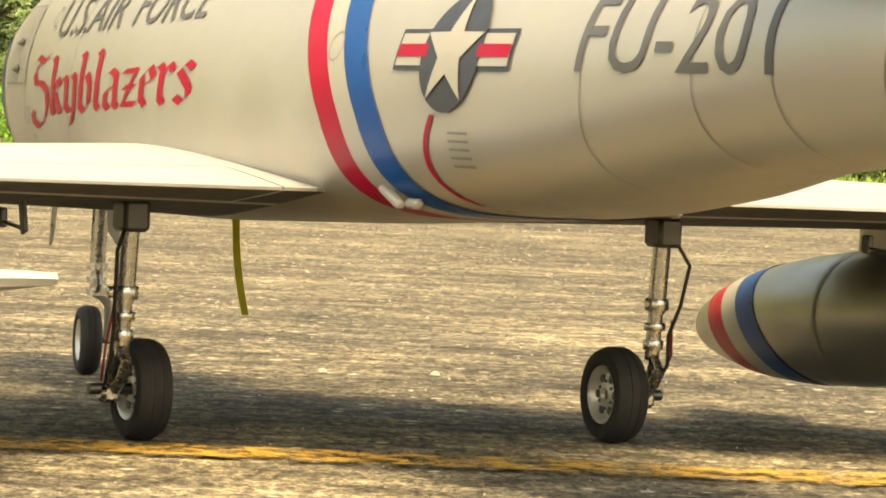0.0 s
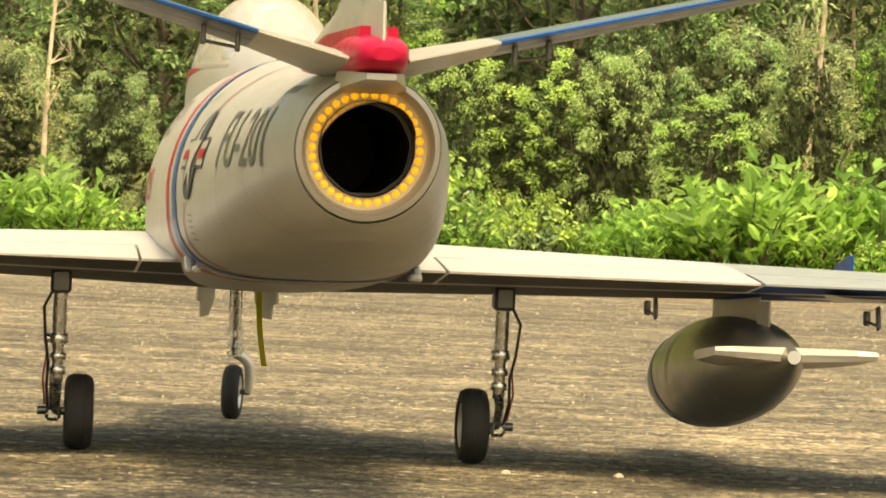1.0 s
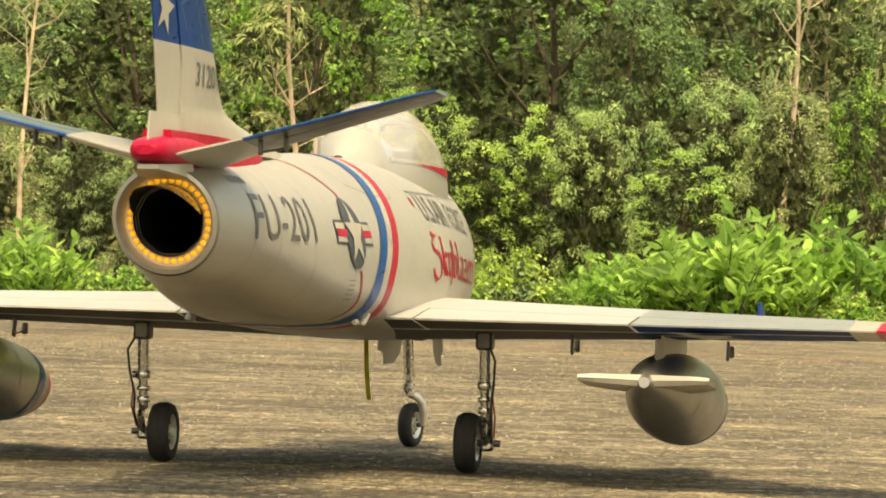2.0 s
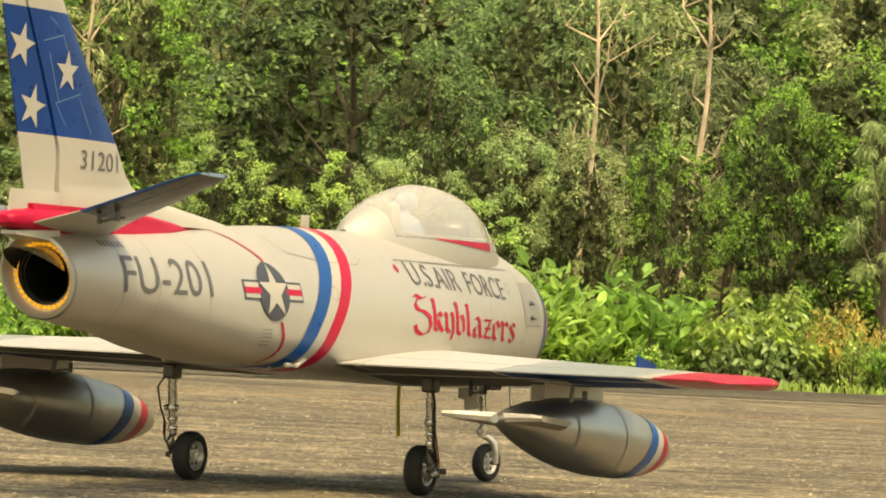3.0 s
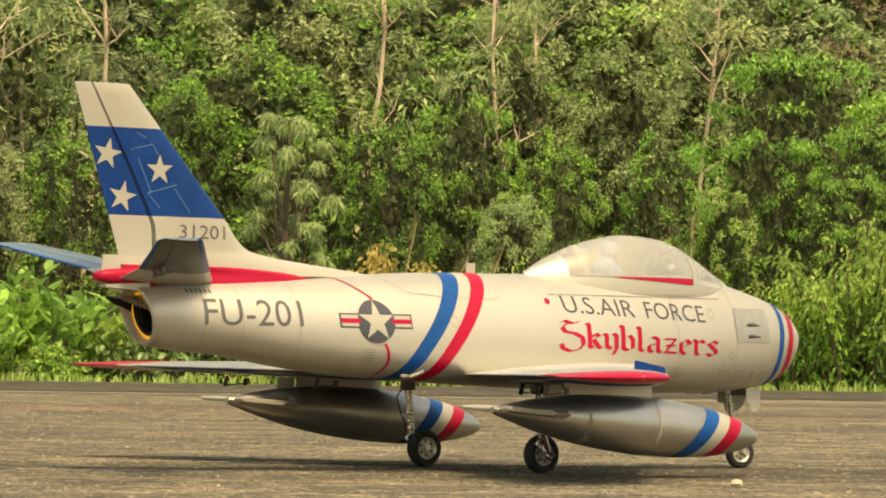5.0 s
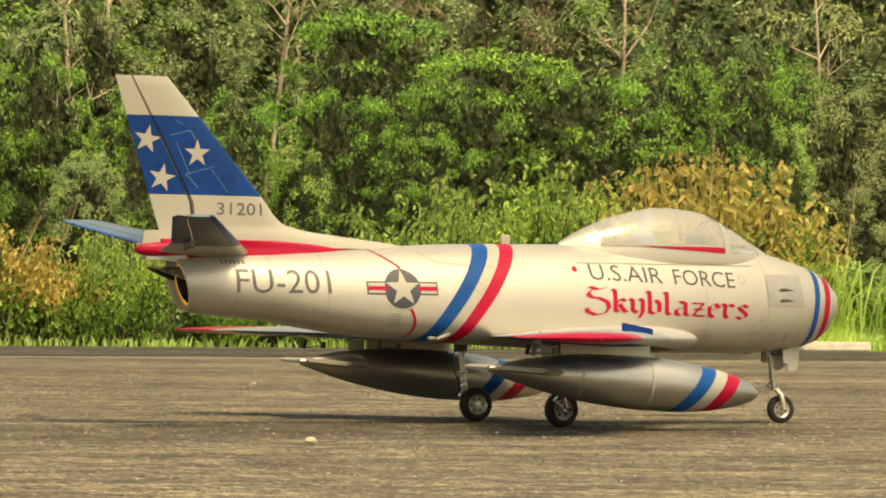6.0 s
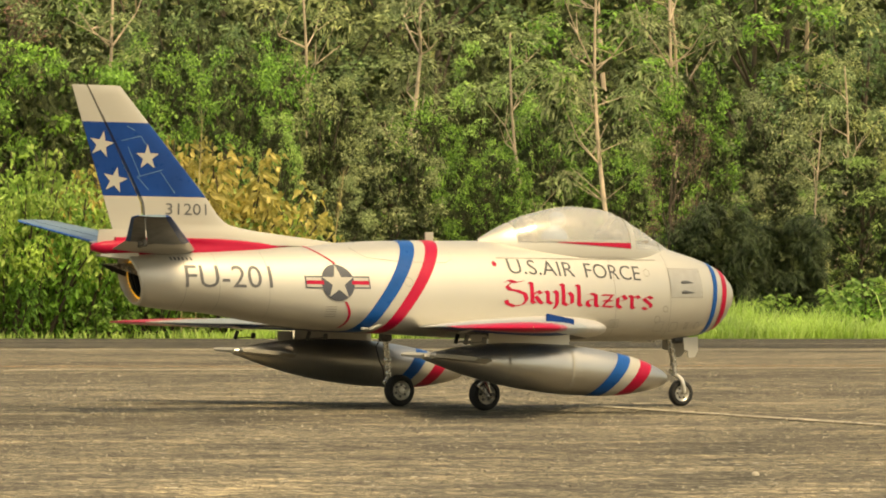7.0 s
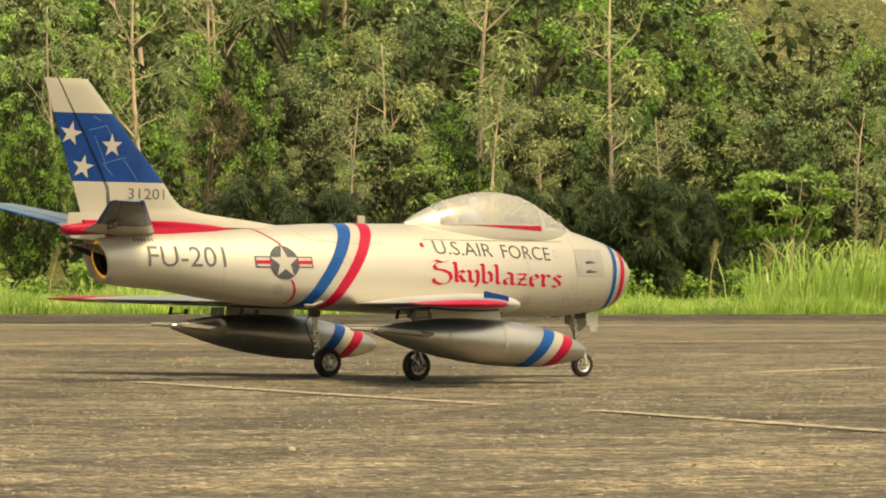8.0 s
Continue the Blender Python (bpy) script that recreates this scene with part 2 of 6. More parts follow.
def make_aggregate():
    """Loose and bound road stones, from dark to pale sandy grey."""
    m, t, p = nodes_of("road_aggregate")
    g = t.nodes.new("ShaderNodeNewGeometry")
    t.links.new(ramp(t, g.outputs["Random Per Island"], [(0.0, (0.05, 0.045, 0.036)), (0.45, (0.08, 0.072, 0.057)), (0.80, (0.22, 0.196, 0.152)), (1.0, (0.42, 0.38, 0.30))]), p.inputs["Base Color"])
    p.inputs["Roughness"].default_value = 0.9
    return m


AGGREGATE = make_aggregate()


# ---- mesh tools ----
class Geo:
    """Collects vertices and faces of one mesh."""

    def __init__(self):
        self.v, self.f, self.mi = [], [], []

    def add(self, verts, faces, slot=0):
        k = len(self.v)
        self.v += [tuple(p) for p in verts]
        self.f += [tuple(i + k for i in q) for q in faces]
        self.mi += [slot] * len(faces)
        return self

    def loft(self, rings, cap=True, closed=True, slot=0):
        n = len(rings[0])
        verts = [p for r in rings for p in r]
        faces = []
        for i in range(len(rings) - 1):
            for j in range(n if closed else n - 1):
                a, b = i * n + j, i * n + (j + 1) % n
                faces.append((a, b, b + n, a + n))
        if cap and closed:
            faces.append(tuple(range(n - 1, -1, -1)))
            faces.append(tuple(range((len(rings) - 1) * n, len(rings) * n)))
        return self.add(verts, faces, slot)

    def tube(self, path, radius, seg=8, cap=True):
        pts = [Vector(p) for p in path]
        rad = radius if isinstance(radius, (list, tuple)) else [radius] * len(pts)
        rings = []
        side = None
        for i, p in enumerate(pts):
            d = (pts[min(i + 1, len(pts) - 1)] - pts[max(i - 1, 0)]).normalized()
            if side is None:
                side = d.orthogonal().normalized()
            side = (side - d * side.dot(d)).normalized()
            up = d.cross(side)
            rings.append([p + rad[i] * (math.cos(2 * math.pi * k / seg) * side + math.sin(2 * math.pi * k / seg) * up) for k in range(seg)])
        return self.loft(rings, cap)

    def lathe(self, profile, origin=(0, 0, 0), axis="x", seg=32, cap=True):
        """profile: (along, radius) pairs."""
        rings = []
        for a, r in profile:
            ring = []
            for k in range(seg):
                c, s = r * math.cos(2 * math.pi * k / seg), r * math.sin(2 * math.pi * k / seg)
                q = {"x": (a, c, s), "y": (s, a, c), "z": (c, s, a)}[axis]
                ring.append((origin[0] + q[0], origin[1] + q[1], origin[2] + q[2]))
            rings.append(ring)
        return self.loft(rings, cap)

    def box(self, centre, size, chamfer=0.1, turn=None):
        """A box with cut edges."""
        b = bmesh.new()
        bmesh.ops.create_cube(b, size=1.0)
        bmesh.ops.scale(b, vec=size, verts=b.verts)
        bmesh.ops.bevel(b, geom=b.edges[:], offset=chamfer * min(size), segments=1, affect="EDGES")
        m = Matrix.Translation(centre) @ (turn or Matrix.Identity(4))
        vs = [m @ v.co for v in b.verts]
        fs = [[v.index for v in f.verts] for f in b.faces]
        b.free()
        return self.add(vs, fs)

    def mesh(self, name, mats, smooth=True):
        me = bpy.data.meshes.new(name)
        me.from_pydata(self.v, [], self.f)
        for m in (mats if isinstance(mats, (list, tuple)) else [mats]):
            me.materials.append(m)
        if any(self.mi):
            me.polygons.foreach_set("material_index", self.mi)
        me.polygons.foreach_set("use_smooth", [smooth] * len(me.polygons))
        if smooth:
            me.set_sharp_from_angle(angle=radians(40))
        me.update()
        return me


def part(name, geo, material, parent=None, label="", smooth=True):
    ob = new(name, geo.mesh(name, material, smooth))
    ob.parent = parent
    if label:
        tagged(ob, label=label)
    return ob


def smooth_table(xs, ys, x):
    """Cubic through a table, without overshoot."""
    xs, ys = np.asarray(xs, float), np.asarray(ys, float)
    i = int(np.clip(np.searchsorted(xs, x) - 1, 0, len(xs) - 2))
    d = np.diff(ys) / np.diff(xs)

    def slope(k):
        if k == 0 or k == len(xs) - 1:
            return d[min(k, len(d) - 1)]
        return 0.0 if d[k - 1] * d[k] <= 0 else 2 * d[k - 1] * d[k] / (d[k - 1] + d[k])
    w = xs[i + 1] - xs[i]
    s = min(1.0, max(0.0, (x - xs[i]) / w))
    a, b = slope(i) * w, slope(i + 1) * w
    return float(ys[i] * (1 + 2 * s) * (1 - s) ** 2 + a * s * (1 - s) ** 2 + ys[i + 1] * s * s * (3 - 2 * s) - b * s * s * (1 - s))


# ---- setting: runway, soil, wooded rise ----
EDGE_X, EDGE_SLOPE = 30.5, -0.20


def edge_x(y):
    return EDGE_X + EDGE_SLOPE * y


def rise(x, y):
    """Height of the land: level by the runway, climbing into a wooded slope behind it."""
    d = x - edge_x(y) - 9.0
    far = max(0.0, d)
    keep = 1.0 - 0.75 * min(1.0, max(0.0, (-(y / max(x, 1.0)) - 0.62) / 0.14))
    return -0.015 + keep * 0.085 * far * far / (far + 12.0) + keep ** 4 * 0.42 * max(0.0, far - 52.0) + (0.12 * noise.noise((x * 0.15, y * 0.15, 0)) * min(1.0, far / 5.0))


def build_setting():
    g = Geo()
    us = [-3000, -600, -150, -50, -20, 0, 12, 20] + [24 + 3 * i for i in range(36)] + [150, 190, 260, 500, 3000]
    vs = [-3000, -600, -400, -300, -240, -200, -170, -150] + [-130 + 5 * i for i in range(41)] + [120, 300, 3000]
    rows = [[(u, v, rise(min(u, 260), max(-340, min(150, v))) if u > 24 else -0.015) for u in us] for v in vs]
    g.loft(rows, cap=False, closed=False)
    g.f = [q[::-1] for q in g.f]
    tagged(part("ground", g, SOIL), "dark grassy soil rising into a wooded slope", "ground", kind="structure")
    g = Geo()
    ys = [-400 + 20 * i for i in range(41)]
    far = [(edge_x(y) + 0.10 * noise.noise((y * 0.7, 3, 0)) if -45 < y < 25 else edge_x(max(-60, min(60, y))), y) for y in sorted(set(ys + [-44 + 0.5 * i for i in range(137)]))]
    top = [[(-60, y, 0.0) for _, y in far], [(x, y, 0.0) for x, y in far], [(x + 0.02, y, -0.05) for x, y in far]]
    g.loft(top, cap=False, closed=False)
    g.f = [q[::-1] for q in g.f]
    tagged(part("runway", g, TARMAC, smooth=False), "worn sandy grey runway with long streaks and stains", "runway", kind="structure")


    g = Geo()
    rows = []
    for i in range(140):
        y = -45 + 0.5 * i
        w = 6.5 + 1.2 * noise.noise((y * 0.25, 7, 0)) + 0.5 * noise.noise((y * 1.3, 2, 0))
        rows.append([(edge_x(y) - w, y, 0.004), (edge_x(y) - 0.12 + 0.10 * noise.noise((y * 0.7, 3, 0)), y, 0.004)])
    g.loft(rows, cap=False, closed=False)
    g.f = [q[::-1] for q in g.f]
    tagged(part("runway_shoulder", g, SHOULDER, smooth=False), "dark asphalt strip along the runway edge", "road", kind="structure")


def worn_paint(name, colour, low, high):
    """Road paint rubbed through to the runway in patches."""
    m, t, p = nodes_of(name)
    v = coords(t)
    wear = noise_of(t, v, 28.0, 6.0, 0.8)
    t.links.new(ramp(t, noise_of(t, v, 60.0, 4.0), [(0.3, tuple(c * 0.65 for c in colour)), (0.7, colour)]), p.inputs["Base Color"])
    p.inputs["Roughness"].default_value = 0.9
    t.links.new(ramp(t, wear, [(low, (0, 0, 0)), (high, (1, 1, 1))]), p.inputs["Alpha"])
    return m


def build_markings():
    strong = worn_paint("worn_yellow_paint", (0.50, 0.29, 0.05), 0.44, 0.56)
    faint = worn_paint("faded_orange_paint", (0.42, 0.255, 0.13), 0.40, 0.60)
    pale = worn_paint("faded_white_paint", (0.46, 0.405, 0.305), 0.38, 0.54)
    ghost = worn_paint("nearly_gone_white_paint", (0.24, 0.21, 0.155), 0.50, 0.72)
    dim = worn_paint("rubbed_white_paint", (0.26, 0.225, 0.165), 0.44, 0.64)
    lines = [("yellow_line", strong, (3.49, 3.0), (3.49, -3.0), 0.125, "worn yellow line painted on the runway"),
             ("orange_line", faint, (17.6, 8.0), (18.2, -22.0), 0.30, "faded orange line across the runway"),
             ("white_line", ghost, (15.3, 2.8), (14.4, 0.3), 0.16, "faded white line on the runway"),
             ("white_line", dim, (13.0, -2.0), (13.1, -9.0), 0.30, "faded pale band on the runway"),
             ("white_line", pale, (10.6, -5.10), (8.3, -5.02), 0.07, "thin pale scratch line on the runway"),
             ("white_line", pale, (7.9, -5.03), (6.4, -4.88), 0.07, "thin pale scratch line on the runway"),
             ("white_line", pale, (11.2, -7.8), (11.8, -8.8), 0.12, "short pale line on the runway"),
             ("white_line", dim, (10.3, -0.61), (6.9, -0.45), 0.03, "thin pale scratch line on the runway"),
             ("white_line", ghost, (6.6, 0.10), (10.3, -0.08), 0.05, "thin pale scratch line on the runway"),
             ("white_line", pale, (9.95, -0.6), (10.15, -3.4), 0.035, "thin pale scratch line on the runway"),
             ("white_line", pale, (16.8, -4.6), (17.65, -13.0), 0.20, "faded pale band on the runway"),
             ("white_line", dim, (11.1, -3.2), (11.3, -4.1), 0.20, "short faded pale band on the runway"),
             ("white_line", pale, (23.6, 6.0), (25.6, -26.0), 0.35, "faded pale band on the runway")]
    for name, mat, a, b, w, label in lines:
        a, b = Vector((*a, 0.004)), Vector((*b, 0.004))
        d = (b - a).normalized()
        s = Vector((-d.y, d.x, 0)) * w / 2
        g = Geo()
        n = 12
        g.loft([[a + (b - a) * i / n + s * (1 + 0.12 * math.sin(i * 2.1)), a + (b - a) * i / n - s * (1 + 0.12 * math.cos(i * 1.7))] for i in range(n + 1)], cap=False, closed=False)
        tagged(part(name, g, mat, smooth=False), label, "road marking", kind="structure")


def build_slab():
    """A cast concrete cover lying at the runway edge."""
    b = bmesh.new()
    bmesh.ops.create_cube(b, size=1.0)
    bmesh.ops.scale(b, vec=(0.45, 0.74, 0.09), verts=b.verts)
    bmesh.ops.bevel(b, geom=b.edges[:], offset=0.015, segments=2, affect="EDGES")
    g = Geo().add([v.co for v in b.verts], [[v.index for v in f.verts] for f in b.faces])
    b.free()
    slab = tagged(part("concrete_slab", g, CONCRETE), "pale concrete slab lying at the runway edge", "concrete slab")
    slab.matrix_world = pose(33.25, -13.06, 0.045, 0, 0, 10)


build_setting()
build_markings()
build_slab()

# ---- the model jet ----
FX = [-0.945, -0.85, -0.70, -0.50, -0.30, -0.10, 0.10, 0.30, 0.50, 0.70, 0.85, 0.95, 1.02, 1.07, 1.10, 1.116]
FTOP = [0.449, 0.455, 0.463, 0.474, 0.487, 0.497, 0.500, 0.503, 0.505, 0.505, 0.495, 0.472, 0.452, 0.432, 0.414, 0.395]
FBOT = [0.300, 0.292, 0.281, 0.252, 0.232, 0.222, 0.212, 0.205, 0.200, 0.200, 0.204, 0.212, 0.222, 0.240, 0.262, 0.290]
FHW = [0.074, 0.090, 0.110, 0.133, 0.149, 0.158, 0.164, 0.166, 0.160, 0.146, 0.128, 0.111, 0.095, 0.080, 0.066, 0.052]
FZC = [0.375, 0.372, 0.360, 0.340, 0.328, 0.322, 0.320, 0.318, 0.320, 0.324, 0.330, 0.333, 0.337, 0.338, 0.340, 0.342]
FNT = [2.0, 2.0, 2.0, 1.95, 1.9, 1.9, 1.9, 1.9, 1.9, 1.9, 1.95, 2.0, 2.0, 2.05, 2.0, 2.0]
FNB = [2.0, 2.1, 2.4, 2.9, 3.3, 3.5, 3.5, 3.4, 3.2, 2.9, 2.6, 2.4, 2.2, 2.1, 2.0, 2.0]


def section_at(x):
    return [smooth_table(FX, tab, x) for tab in (FTOP, FBOT, FHW, FZC, FNT, FNB)]


def hull(x, th, out=0.0):
    """A point of the fuselage: th is 0 at the right flank, 90 degrees on top."""
    top, bot, hw, zc, nt, nb = section_at(x)
    c, s = math.cos(th), math.sin(th)
    n = nt if s > 0 else nb
    y = -(hw + out) * math.copysign(abs(c) ** (2 / n), c)
    h = (top - zc if s > 0 else zc - bot) + out
    z = zc + h * math.copysign(abs(s) ** (2 / n), s)
    return Vector((raked(x, z), y, z))


def raked(x, z):
    """The tail end is cut on a slant, its lower lip further forward."""
    return x + 0.042 * (0.449 - z) / 0.149 * min(1.0, max(0.0, (-0.80 - x) / 0.145))


def hull_y(x, z):
    top, bot, hw, zc, nt, nb = section_at(x)
    h, n = (top - zc, nt) if z > zc else (zc - bot, nb)
    k = min(0.999, abs(z - zc) / h)
    return hw * (1 - k ** n) ** (1 / n)


def airfoil(le, te, normal, thick, s0=0.0, s1=1.0, n=12):
    """A closed ring round part of a symmetric wing section."""
    le, te, normal = Vector(le), Vector(te), Vector(normal)
    c = (te - le).length

    def half(s):
        return 5 * thick * c * (0.2969 * math.sqrt(max(s, 0)) - 0.126 * s - 0.3516 * s * s + 0.2843 * s ** 3 - 0.1015 * s ** 4) + 0.0008
    ss = [s0 + (s1 - s0) * (1 - math.cos(math.pi * i / n)) / 2 for i in range(n + 1)]
    up = [le + (te - le) * s + normal * half(s) for s in ss]
    dn = [le + (te - le) * s - normal * half(s) for s in reversed(ss)]
    return up + dn


def flat_decal(polys, plane_to_skin, cut=0.012, layer=0):
    """Projects flat outlines (lists of (u, v), u along the flank as it reads, v up) on a skin."""
    b = bmesh.new()
    for poly in polys:
        vs = [b.verts.new((u, v, 0)) for u, v in poly]
        b.faces.new(vs)
    bisect(b, cut)
    g = Geo()
    b.verts.index_update()
    vs = [plane_to_skin(v.co.x, v.co.y, 0.0012 + 0.0006 * layer) for v in b.verts]
    g.add(vs, [[v.index for v in f.verts] for f in b.faces])
    b.free()
    return g


def bisect(b, cut):
    if not b.verts:
        return
    for k, no in ((0, (1, 0, 0)), (1, (0, 1, 0))):
        lo, hi = min(v.co[k] for v in b.verts), max(v.co[k] for v in b.verts)
        q = math.floor(lo / cut) * cut + cut
        while q < hi:
            co = [0, 0, 0]
            co[k] = q
            bmesh.ops.bisect_plane(b, geom=b.verts[:] + b.edges[:] + b.faces[:], plane_co=co, plane_no=no, dist=1e-5)
            q += cut


def written(text, height, width):
    """Polygons of a line of built-in lettering, stretched to a height and a width."""
    cu = bpy.data.curves.new("lettering", "FONT")
    cu.body, cu.size, cu.resolution_u = text, 1.0, 3
    ob = new("lettering", cu)
    me = bpy.data.meshes.new_from_object(ob.evaluated_get(bpy.context.evaluated_depsgraph_get()))
    co = np.array([v.co[:2] for v in me.vertices])
    lo, hi = co.min(0), co.max(0)
    co = (co - lo) / (hi - lo) * (width, height)
    polys = [[tuple(co[i]) for i in p.vertices] for p in me.polygons]
    bpy.data.objects.remove(ob)
    bpy.data.curves.remove(cu)
    bpy.data.meshes.remove(me)
    return polys


NIB = {
    "S": (1.02, [[(.02, 1.34), (.2, 1.5), (.5, 1.36), (.82, 1.5)], [(.3, 1.34), (.1, 1.08), (.22, .86), (.55, .82), (.84, .62), (.9, .24), (.72, -.10), (.38, -.22), (.10, -.06), (.04, .16)]]),
    "k": (.66, [[(.02, 1.42), (.12, 1.35), (.12, .15), (.22, .04)], [(.14, .56), (.36, .88), (.5, .72), (.26, .52)], [(.27, .52), (.44, .16), (.56, .05)]]),
    "y": (.68, [[(.02, .9), (.13, .8), (.13, .2), (.3, .06), (.48, .2)], [(.4, .94), (.52, .82), (.52, .1), (.4, -.25), (.05, -.5)]]),
    "b": (.68, [[(.02, 1.42), (.12, 1.35), (.12, .15), (.3, .03), (.5, .18), (.5, .68), (.36, .9), (.14, .7)]]),
    "l": (.38, [[(.02, 1.42), (.12, 1.35), (.12, .15), (.24, .04)]]),
    "a": (.70, [[(.08, .8), (.28, .92), (.48, .78), (.48, .14), (.6, .04)], [(.46, .55), (.12, .42), (.1, .16), (.24, .03), (.46, .2)]]),
    "z": (.66, [[(.05, .84), (.52, .86), (.1, .1), (.56, .08)], [(.12, .48), (.5, .48)]]),
    "e": (.62, [[(.14, .46), (.5, .64), (.34, .9), (.1, .7), (.1, .2), (.26, .03), (.5, .2)]]),
    "r": (.58, [[(.02, .92), (.13, .82), (.13, .16), (.24, .04)], [(.14, .68), (.34, .92), (.48, .76)]]),
    "s": (.60, [[(.5, .78), (.3, .92), (.1, .74), (.44, .36), (.44, .18), (.24, .03), (.04, .16)]]),
}


def penned(text, height, width):
    """Old broad-nib lettering: every stroke is swept by a slanted nib."""
    letters, x = [], 0.0
    nx, ny = 0.082, 0.058
    for ch in text:
        adv, strokes = NIB[ch]
        polys = []
        for st in strokes:
            for (ax, ay), (bx, by) in zip(st, st[1:]):
                q = [(x + ax - nx, ay - ny), (x + bx - nx, by - ny), (x + bx + nx, by + ny), (x + ax + nx, ay + ny)]
                area = sum(q[i][0] * q[(i + 1) % 4][1] - q[(i + 1) % 4][0] * q[i][1] for i in range(4))
                polys.append(q if area > 0 else q[::-1])
        x += adv
        letters.append(polys)
    return [[[(u / x * width, v * height) for u, v in p] for p in polys] for polys in letters]


def disc(r, cx=0.0, cy=0.0, n=40):
    return [(cx + r * math.cos(2 * math.pi * k / n), cy + r * math.sin(2 * math.pi * k / n)) for k in range(n)]


def star(r, cx=0.0, cy=0.0, turn=90.0):
    tips = [(cx + (r if k % 2 == 0 else r * 0.39) * math.cos(radians(turn + 36 * k)), cy + (r if k % 2 == 0 else r * 0.39) * math.sin(radians(turn + 36 * k))) for k in range(10)]
    return [[tips[k - 1], tips[k], tips[(k + 1) % 10], (cx, cy)] for k in range(0, 10, 2)]


def rect(u0, v0, u1, v1):
    return [(u0, v0), (u1, v0), (u1, v1), (u0, v1)]


def on_flank(side, x0, z0, tilt=0.0):
    """side -1: the right flank, read towards the nose; +1: the left flank, read towards the tail."""
    c, s = math.cos(radians(tilt)), math.sin(radians(tilt))

    def place(u, v, out):
        u, v = u * c - v * s, u * s + v * c
        x = x0 + u if side < 0 else x0 - u
        z = z0 + v
        return Vector((x, side * (hull_y(x, z) + out), z))
    return place


def band(at, width, lo, hi, out):
    """A painted ring round the fuselage between two slanted cuts; at(z) gives its rear edge."""
    rows = []
    for k in range(73):
        th = radians(lo + (hi - lo) * k / 72)
        row = []
        for j in range(5):
            x = at(0.36) + width * j / 4
            for _ in range(6):
                x = at(hull(x, th).z) + width * j / 4
            row.append(hull(x, th, out))
        rows.append(row)
    return Geo().loft(rows, cap=False, closed=False)


